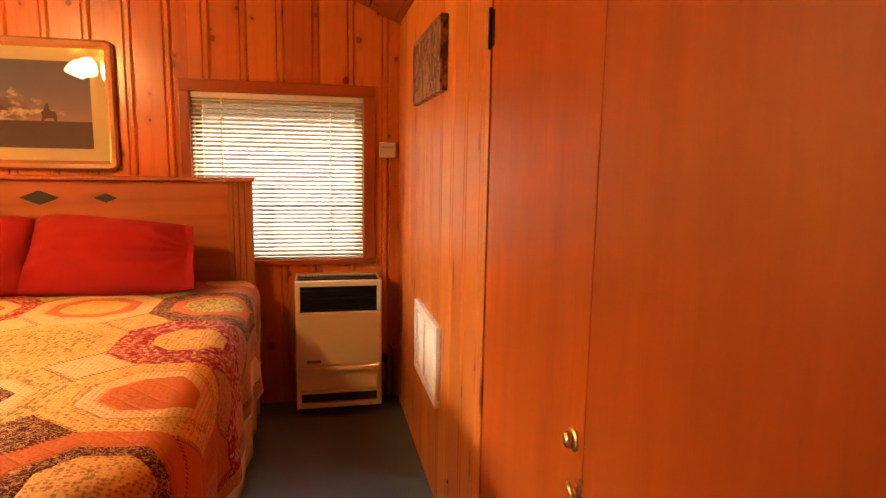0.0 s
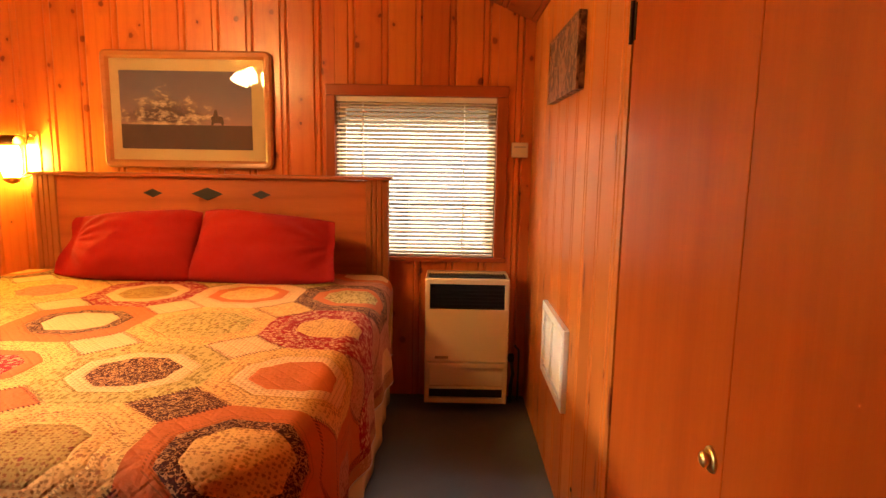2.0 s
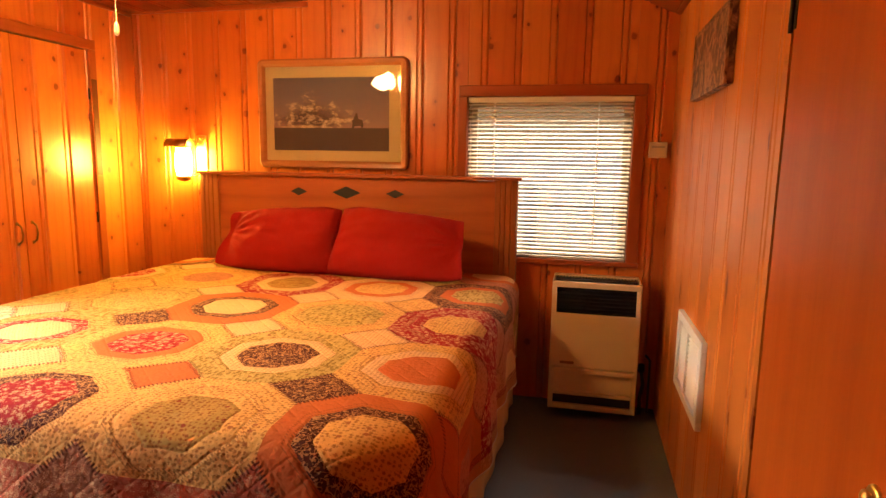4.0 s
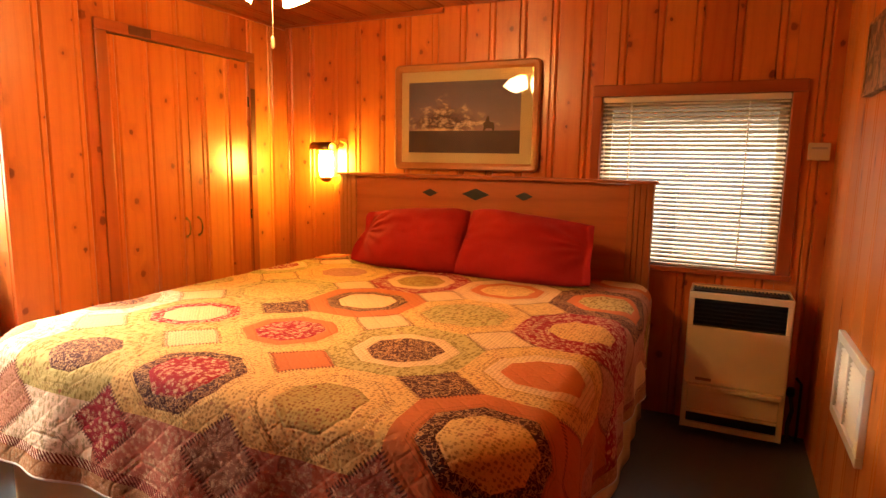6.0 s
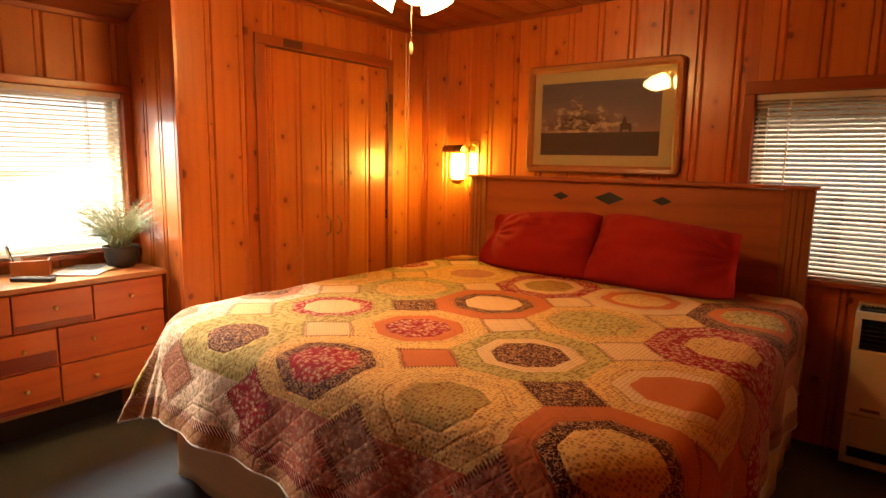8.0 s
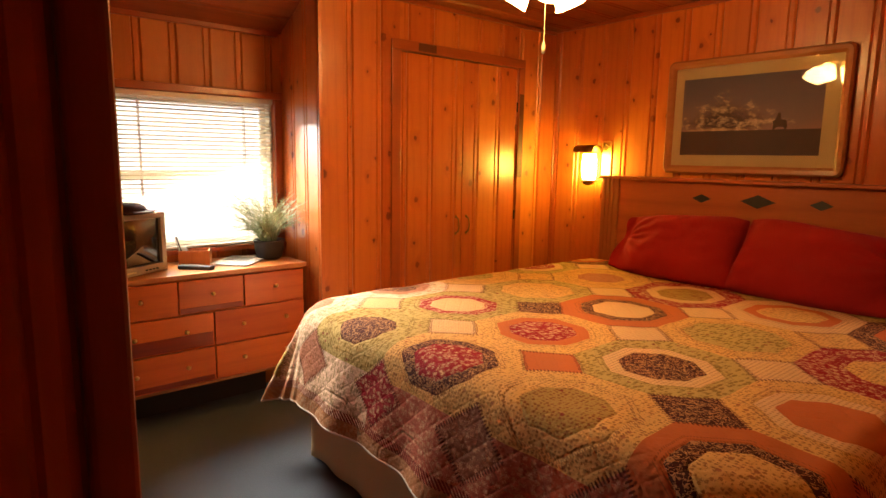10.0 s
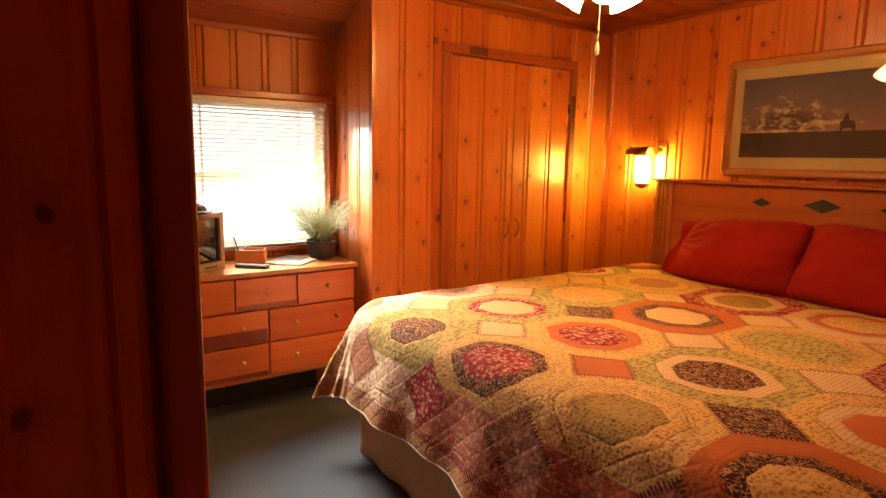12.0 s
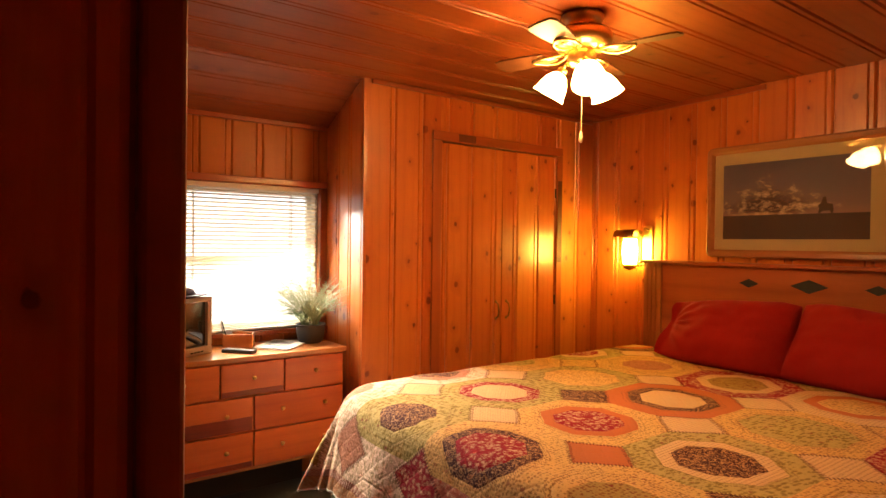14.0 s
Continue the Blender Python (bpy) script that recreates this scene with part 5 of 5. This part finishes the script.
# ------------------------------------------------------------ ceiling fan with lights
def make_fan():
    fx, fy, top = -1.580, 1.820, 2.272
    fan = thing("ceiling_fan", "brass ceiling fan with wooden blades and three lit glass shades", "fan", pose(fx, fy, top, 0, 0, -4))
    part("canopy", lathe([(0.082, 0.0), (0.084, -0.012), (0.070, -0.040), (0.040, -0.052)], 32), BRASS, fan, smooth=True)
    part("motor", lathe([(0.036, -0.050), (0.098, -0.060), (0.115, -0.078), (0.115, -0.112), (0.096, -0.132), (0.060, -0.140)], 32), BRASS, fan, smooth=True)
    for n in range(4):
        m = pose(0, 0, -0.138, 0, 0, 22 + n * 90)
        shape = [(0.16, -0.042), (0.25, -0.050), (0.345, -0.054), (0.372, -0.044), (0.380, 0.0), (0.372, 0.044), (0.345, 0.054), (0.25, 0.050), (0.16, 0.042), (0.148, 0.0)]
        bm = outline(shape, 0.006, 0.0015)
        bmesh.ops.transform(bm, matrix=pose(0, 0, -0.006, 90), verts=bm.verts)
        bmesh.ops.transform(bm, matrix=pose(0, 0, 0, 10), verts=bm.verts)
        blade = part("blade", bm, BLADE_WOOD, fan, "wooden fan blade", m)
        iron = bmesh.new()
        for side in (1, -1):
            tube([(0.055, 0.0, 0.004), (0.085, 0.026 * side, -0.010), (0.125, 0.046 * side, -0.016), (0.170, 0.042 * side, -0.014), (0.205, 0.018 * side, -0.012), (0.212, 0.0, -0.012)], 0.006, 8, iron)
        leaf = outline([(0.10, 0.0), (0.125, 0.024), (0.160, 0.026), (0.192, 0.0), (0.160, -0.026), (0.125, -0.024)], 0.004, 0.001)
        bmesh.ops.transform(leaf, matrix=pose(0, 0, -0.015, 90), verts=leaf.verts)
        spare_mesh = mesh("leaf", leaf)
        iron.from_mesh(spare_mesh)
        part("blade_iron", iron, BRASS, blade, smooth=True)
    part("switch_housing", lathe([(0.050, -0.138), (0.056, -0.150), (0.056, -0.186), (0.040, -0.200), (0.012, -0.208)], 28), BRASS, fan, smooth=True)
    for n in range(3):
        m = pose(0, 0, -0.190, 0, 0, n * 120 - 33)
        arm = part("lamp_arm", tube([(0.040, 0, 0.004), (0.066, 0, 0.008), (0.074, 0, -0.002), (0.078, 0, -0.014)], 0.007, 8), BRASS, fan, m=m, smooth=True)
        tip = pose(0.076, 0, -0.008, 0, -33, 0) @ Matrix.Scale(0.88, 4)
        part("socket", lathe([(0.018, 0.004), (0.022, -0.004), (0.022, -0.028)], 16, tip), BRASS, arm, smooth=True)
        rim_pts = [(0.024, -0.024), (0.036, -0.034), (0.054, -0.058), (0.064, -0.086), (0.070, -0.116), (0.078, -0.134), (0.073, -0.132), (0.058, -0.095), (0.020, -0.045)]
        part("bulb", lathe([(0.012, -0.03), (0.022, -0.06), (0.030, -0.09), (0.024, -0.112), (0.008, -0.120)], 16, tip), BULB_GLOW, arm, "lit bulb", smooth=True)
        part("glass_shade", lathe(rim_pts, 24, tip, caps=False), SHADE_GLOW, arm, "frosted glass shade glowing warm white", smooth=True)
    part("pull_chain", tube([(0.0, 0.0, -0.196), (0.002, 0.0, -0.30), (0.001, 0.0, -0.455)], 0.0014, 6), IVORY, fan)
    part("pull_knob", lathe([(0.002, -0.452), (0.007, -0.462), (0.009, -0.480), (0.007, -0.494), (0.002, -0.498)], 14), IVORY, fan, smooth=True)
    return fan


make_fan()


# ------------------------------------------------------------ dresser
def make_dresser():
    x0, x1, y0, y1, z0, z1 = -3.318, -2.930, 0.330, 1.475, 0.236, 0.795
    dr = thing("dresser", "orange pine dresser with seven drawers and small brass knobs", "dresser", pose(x0, y0, 0))
    d, w = x1 - x0, y1 - y0
    part("carcass", block((0, 0, z0), (d - 0.018, w, z1 - 0.018), 0.003), DRESSER, dr)
    part("top", block((-0.004, -0.008, z1 - 0.018), (d + 0.010, w + 0.010, z1 + 0.006), 0.004, 3), DRESSER_TOP, dr)
    part("base_rail", block((0.012, 0.006, z0 - 0.010), (d - 0.014, w - 0.006, z0 + 0.004), 0.002), DRESSER_TOP, dr)
    # unseen support added here, coloured near black for the shade under the dresser
    part("plinth", block((0.02, 0.10, 0.0), (d - 0.32, w - 0.10, z0 - 0.009), 0.003), GASKET, dr)
    drawers = [(0.010, 0.484, 0.604, 0.768), (0.490, 0.806, 0.604, 0.768), (0.812, w - 0.006, 0.604, 0.768)]
    drawers += [(0.010, 0.650, 0.428, 0.596), (0.656, w - 0.006, 0.428, 0.596), (0.010, 0.650, 0.248, 0.420), (0.656, w - 0.006, 0.248, 0.420)]
    for n, (a, b, lo, hi) in enumerate(drawers):
        front = part("drawer", block((d - 0.017, a, lo), (d + 0.002, b, hi), 0.005, 3), DRESSER, dr)
        if n == 3:
            part("board", block((d - 0.010, a + 0.006, lo + 0.005), (d + 0.0045, b - 0.006, lo + 0.072), 0.002), DRESSER_DARK, front, "darker red glued board")
        if n in (1, 5):
            part("board", block((d - 0.010, a + 0.006, lo + 0.005), (d + 0.0045, b - 0.006, lo + 0.030), 0.002), DRESSER_DARK, front, "darker red glued board")
        spots = [(a + b) / 2] if n < 3 else [a + (b - a) * 0.22, a + (b - a) * 0.78]
        if n == 0:
            spots = [0.318]
        if 2 < n:
            spots = [0.285, 0.516] if a < 0.1 else [0.796, 1.028]
        for y in spots:
            z = (lo + hi) / 2 + 0.008
            part("knob", lathe([(0.004, 0.0), (0.005, 0.010), (0.010, 0.016), (0.011, 0.021), (0.006, 0.026)], 14, pose(d + 0.001, y, z, 0, 90, 0)), BRASS, front, smooth=True)
    return dr


make_dresser()
DTOP = 0.8015


# ------------------------------------------------------------ things on the dresser
def make_tv():
    tv = thing("television", "small grey tube television with a dark screen on the dresser", "television", pose(-2.922, 0.516, DTOP, 0, 0, 121.5))
    w, h, d = 0.365, 0.290, 0.30
    bm = bmesh.new()
    cuboid(bm, (-w, 0.0, 0.0), (0.0, 0.06, 0.042), 0.006, 3)
    cuboid(bm, (-w, 0.0, h - 0.028), (0.0, 0.06, h), 0.006, 3)
    cuboid(bm, (-w, 0.0, 0.040), (-w + 0.030, 0.06, h - 0.026), 0.006, 3)
    cuboid(bm, (-0.030, 0.0, 0.040), (0.0, 0.06, h - 0.026), 0.006, 3)
    part("bezel", bm, TV_GREY, tv, m=pose(w, 0, 0))
    back = bmesh.new()
    f = [back.verts.new(p) for p in ((0.004, 0.058, 0.004), (w - 0.004, 0.058, 0.004), (w - 0.004, 0.058, h - 0.004), (0.004, 0.058, h - 0.004))]
    g = [back.verts.new(p) for p in ((0.07, d, 0.02), (w - 0.07, d, 0.02), (w - 0.07, d, h - 0.07), (0.07, d, h - 0.07))]
    for i in range(4):
        j = (i + 1) % 4
        back.faces.new((f[i], f[j], g[j], g[i]))
    back.faces.new(g)
    back.faces.new(list(reversed(f)))
    bmesh.ops.recalc_face_normals(back, faces=back.faces)
    part("back_case", back, TV_GREY, tv)
    scr = bmesh.new()
    n = 10
    grid = [[scr.verts.new((0.026 + (w - 0.052) * i / n, 0.018 - 0.014 * (1 - (2 * i / n - 1) ** 2) * (1 - (2 * j / n - 1) ** 2), 0.038 + (h - 0.062) * j / n)) for i in range(n + 1)] for j in range(n + 1)]
    for j in range(n):
        for i in range(n):
            scr.faces.new((grid[j][i], grid[j][i + 1], grid[j + 1][i + 1], grid[j + 1][i]))
    part("screen", scr, TV_GLASS, tv, "dark glass screen", smooth=True)
    for k in range(4):
        part("button", block((w - 0.14 + k * 0.022, -0.003, 0.014), (w - 0.126 + k * 0.022, 0.002, 0.022), 0.001), BLACK, tv)
    part("name_bar", block((0.10, -0.002, 0.014), (0.17, 0.001, 0.021)), IVORY, tv)
    return tv


make_tv()


def make_cap():
    cap = thing("baseball_cap", "dark maroon cap lying on top of the television", "cap", pose(-3.060, 0.650, DTOP + 0.291, 0, 0, 60))
    dome = [(0.086 * math.cos(a) ** 0.6 if a < 1.5 else 0.004, 0.052 * math.sin(a)) for a in [k * math.pi / 2 / 9 for k in range(10)]]
    part("crown", lathe(dome, 24), FELT, cap, smooth=True)
    bm = bmesh.new()
    rows = []
    for j in range(5):
        r = 0.082 + 0.065 * j / 4
        rows.append([bm.verts.new((r * math.cos(a) * (1 if j == 0 else 0.96), r * math.sin(a) * 0.78, 0.012 - 0.010 * (j / 4) * abs(math.sin(a)) + 0.004 * j / 4)) for a in [radians(-62 + 124 * k / 14) for k in range(15)]])
    for a, b in zip(rows, rows[1:]):
        for k in range(14):
            bm.faces.new((a[k], a[k + 1], b[k + 1], b[k]))
    brim = part("brim", bm, FELT, cap, smooth=True)
    mod = brim.modifiers.new("thickness", "SOLIDIFY")
    mod.thickness = 0.004
    return cap


make_cap()


def make_letter_box():
    box = thing("letter_box", "open wooden letter box holding pens and papers", "box", pose(-3.185, 0.985, DTOP, 0, 0, 66))
    w, d, h = 0.150, 0.115, 0.078
    for a, b in (((-w / 2, -d / 2, 0), (w / 2, -d / 2 + 0.009, h)), ((-w / 2, d / 2 - 0.009, 0), (w / 2, d / 2, h)), ((-w / 2, -d / 2 + 0.009, 0), (-w / 2 + 0.009, d / 2 - 0.009, h - 0.012)), ((w / 2 - 0.009, -d / 2 + 0.009, 0), (w / 2, d / 2 - 0.009, h))):
        part("side", block(a, b, 0.002), BOX_WOOD, box)
    part("bottom", block((-w / 2 + 0.009, -d / 2 + 0.009, 0), (w / 2 - 0.009, d / 2 - 0.009, 0.008)), BOX_WOOD, box)
    return box


make_letter_box()
for k, (ox, oy, lean, mat) in enumerate(((-0.045, -0.06, -14, PAPER), (-0.030, -0.055, -20, BLACK), (-0.052, -0.045, -10, INK))):
    pen = thing("pen", "slim pen leaning in the wooden box", "pen", pose(-3.185, 0.985, DTOP + 0.009, 0, 0, 66) @ pose(ox - 0.015, oy + 0.055, 0, 0, lean, 0), "pens")
    part("barrel", lathe([(0.0015, 0.0), (0.004, 0.012), (0.004, 0.130), (0.003, 0.140)], 10), mat, pen, smooth=True)
    part("clip", block((0.0035, -0.001, 0.095), (0.006, 0.001, 0.132)), IRON, pen)
card = thing("folded_card", "white folded card standing against the wooden box", "card", pose(-3.215, 0.925, DTOP, 0, 0, 40))
part("leaf", block((-0.018, -0.001, 0.0), (0.018, 0.001, 0.095)), PAPER, card, m=pose(0, 0, 0, -16))
part("leaf", block((-0.018, -0.001, 0.0), (0.018, 0.001, 0.090)), PAPER, card, m=pose(0, 0.05, 0.002, 14))

remote = thing("remote_control", "black remote control lying on the dresser", "remote", pose(-3.035, 0.940, DTOP, 0, 0, 42))
part("shell", block((-0.088, -0.022, 0.0), (0.088, 0.022, 0.020), 0.006, 3), BLACK, remote)
for i in range(6):
    for j in range(3):
        part("button", block((-0.06 + i * 0.020, -0.013 + j * 0.010, 0.0195), (-0.052 + i * 0.020, -0.007 + j * 0.010, 0.0222), 0.001), TV_GREY, remote)

mag = thing("magazine", "glossy white magazine lying flat on the dresser", "magazine", pose(-3.135, 1.195, DTOP, 0, 0, 42))
for k in range(3):
    part("page", block((-0.105, -0.138, 0.0), (0.105, 0.138, 0.0022), 0.0005), PAPER, mag, m=pose(0.002 * k, 0.0, 0.0005 + 0.0028 * k, 0, 0, 1.5 * k))
part("photo", block((-0.088, -0.02, 0.0), (0.050, 0.105, 0.0006)), PHOTO, mag, "printed picture in dull blue and brown", pose(0.004, 0.0, 0.0084, 0, 0, 3))
for k in range(3):
    part("print_bar", block((-0.09, 0.0, 0.0), (-0.02 + 0.05 * ((k * 7) % 3), 0.008, 0.0006)), INK, mag, m=pose(0.004, -0.12 + k * 0.034, 0.0084, 0, 0, 3))


def make_plant():
    rng = random.Random(11)
    plant = thing("potted_plant", "grassy artificial plant in a round dark pot on the dresser", "plant", pose(-3.150, 1.375, DTOP))
    part("pot", lathe([(0.056, 0.0), (0.068, 0.010), (0.077, 0.045), (0.081, 0.085), (0.083, 0.098), (0.088, 0.103), (0.083, 0.107), (0.074, 0.094), (0.0, 0.092)], 28, caps=False), POT, plant, "dark round pot", smooth=True)
    part("soil", lathe([(0.076, 0.088), (0.060, 0.098), (0.0, 0.102)], 20, caps=False), SOIL, plant)

    def strands(count, length, width, spread, droop, sprig):
        bm = bmesh.new()
        for _ in range(count):
            a, lean = rng.uniform(0, 2 * math.pi), rng.uniform(0.1, 1.0) ** 0.7 * spread
            ln = length * rng.uniform(0.6, 1.1)
            out = Vector((math.cos(a), math.sin(a), 0))
            side = Vector((-math.sin(a), math.cos(a), 0))
            p = Vector((0, 0, 0.095)) + out * rng.uniform(0, 0.045) + side * rng.uniform(-0.03, 0.03)
            ang = lean * 0.5
            prev = None
            for k in range(8):
                t = k / 7
                w = width * (1 - t) ** 0.6 + 0.0006
                mid = bm.verts.new(p + Vector((0, 0, 0.0012)) - out * 0.001)
                row = (bm.verts.new(p - side * w), mid, bm.verts.new(p + side * w))
                if prev:
                    bm.faces.new((prev[0], prev[1], row[1], row[0]))
                    bm.faces.new((prev[1], prev[2], row[2], row[1]))
                if sprig and k > 2:
                    for q in (-1, 1):
                        tip = p + side * q * rng.uniform(0.010, 0.020) + out * rng.uniform(-0.006, 0.01) + Vector((0, 0, rng.uniform(0.004, 0.016)))
                        b0 = bm.verts.new(p)
                        b1 = bm.verts.new(tip)
                        b2 = bm.verts.new((p + tip) / 2 + Vector((0.002, 0.002, 0.004)))
                        bm.faces.new((b0, b1, b2))
                prev = row
                p = p + (out * math.sin(ang) + Vector((0, 0, math.cos(ang)))) * ln / 7
                ang += droop * rng.uniform(0.7, 1.3) / 7
        return bm

    part("leaf_tuft", strands(95, 0.27, 0.0030, 1.35, 1.5, False), LEAF, plant, "thin green blades")
    part("foliage", strands(150, 0.32, 0.0015, 1.05, 0.9, True), LEAF_PALE, plant, "pale feathery sprigs")
    return plant


make_plant()

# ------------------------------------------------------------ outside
# glowing sheet added beyond the west window in place of bright sky
structure("backdrop", block((-7.2, -4.0, -0.5), (-7.1, 6.0, 2.2)), BACKDROP_GLOW)
structure("foundation", block((WEST - 0.14, BACK - 0.10, -0.62), (0.62, NORTH + 0.14, -0.121)), GROUND)
structure("ground", block((-60, -60, -0.9), (60, 60, -0.6)), GROUND)
shed = thing("neighbour_building", "tan stucco building with a pale panel, close outside the window", "building", pose(-4.0, 5.6, -0.6))
part("wall", block((0, 0.03, 0), (8.5, 0.15, 3.6)), TAN_SIDING, shed)
part("roof", outline([(-0.3, 3.55), (8.8, 3.55), (8.8, 3.72), (-0.3, 3.72)], 0.45), GASKET, shed, m=pose(0, -0.35, 0))
# panel added for the pale zone that shows between the north slats
pale_sheet = part("garage_door", block((3.10, 0.004, 0.02), (4.42, 0.028, 2.06), 0.004), PALE_FACE, shed, "pale panel with four raised fields")
for n in range(4):
    part("door_panel", block((3.16, -0.006, 0.10 + n * 0.49), (4.36, 0.006, 0.52 + n * 0.49), 0.004), PALE_FACE, pale_sheet)
outpost = thing("porch_post", "dark porch post standing outside the window", "post", pose(-0.36, 4.6, -0.6))
part("shaft", block((-0.05, -0.05, 0.0), (0.05, 0.05, 1.80), 0.008), GASKET, outpost)


# ------------------------------------------------------------ the boards of the walls
def north_top(u):
    return min(ceiling_at(u + CLOSET) + 0.004, 2.5)


clad(wall_n, (CLOSET, NORTH, 0), 0, EAST - CLOSET, north_top, first=-0.718 - CLOSET - 0.187 * 9 + 0.014, pitch=0.1855, openings=[(WN[0] - CLOSET, WN[1] - CLOSET, WN[2], WN[3])])
clad(wall_c, (CLOSET, BUMP_Y + 0.0, 0), 90, NORTH - BUMP_Y, lambda u: 2.252, first=0.012, pitch=0.187, openings=[(CD[0] - BUMP_Y, CD[1] - BUMP_Y, 0.0, CD[2])])
side_len = math.hypot(CLOSET - WEST, 0.035)
clad(wall_s, (WEST, 1.550, 0), -3.8, side_len - 0.001, lambda u: ceiling_at(WEST + u) + 0.006, first=0.02, pitch=0.172)
clad(wall_w, (WEST, SOUTH, 0), 90, 1.552 - SOUTH, lambda u: 2.058, first=0.81 - SOUTH, pitch=0.171, openings=[(WW[0] - SOUTH, WW[1] - SOUTH, WW[2], WW[3])], mat=PINE_SATIN)
clad(wall_e, (EAST, NORTH, 0), -90, NORTH - 1.572, lambda u: 2.122, first=0.06, pitch=0.187, mat=PINE_SATIN, joint=0.35)
clad(wall_p, (HALL - 0.02, SOUTH - T, 0), 180, 2.70, lambda u: 2.30, first=0.05, pitch=0.187)
clad(wall_h, (HALL, BACK, 0), 90, SOUTH - 0.030 - BACK, lambda u: 2.30, first=0.105, pitch=0.187)
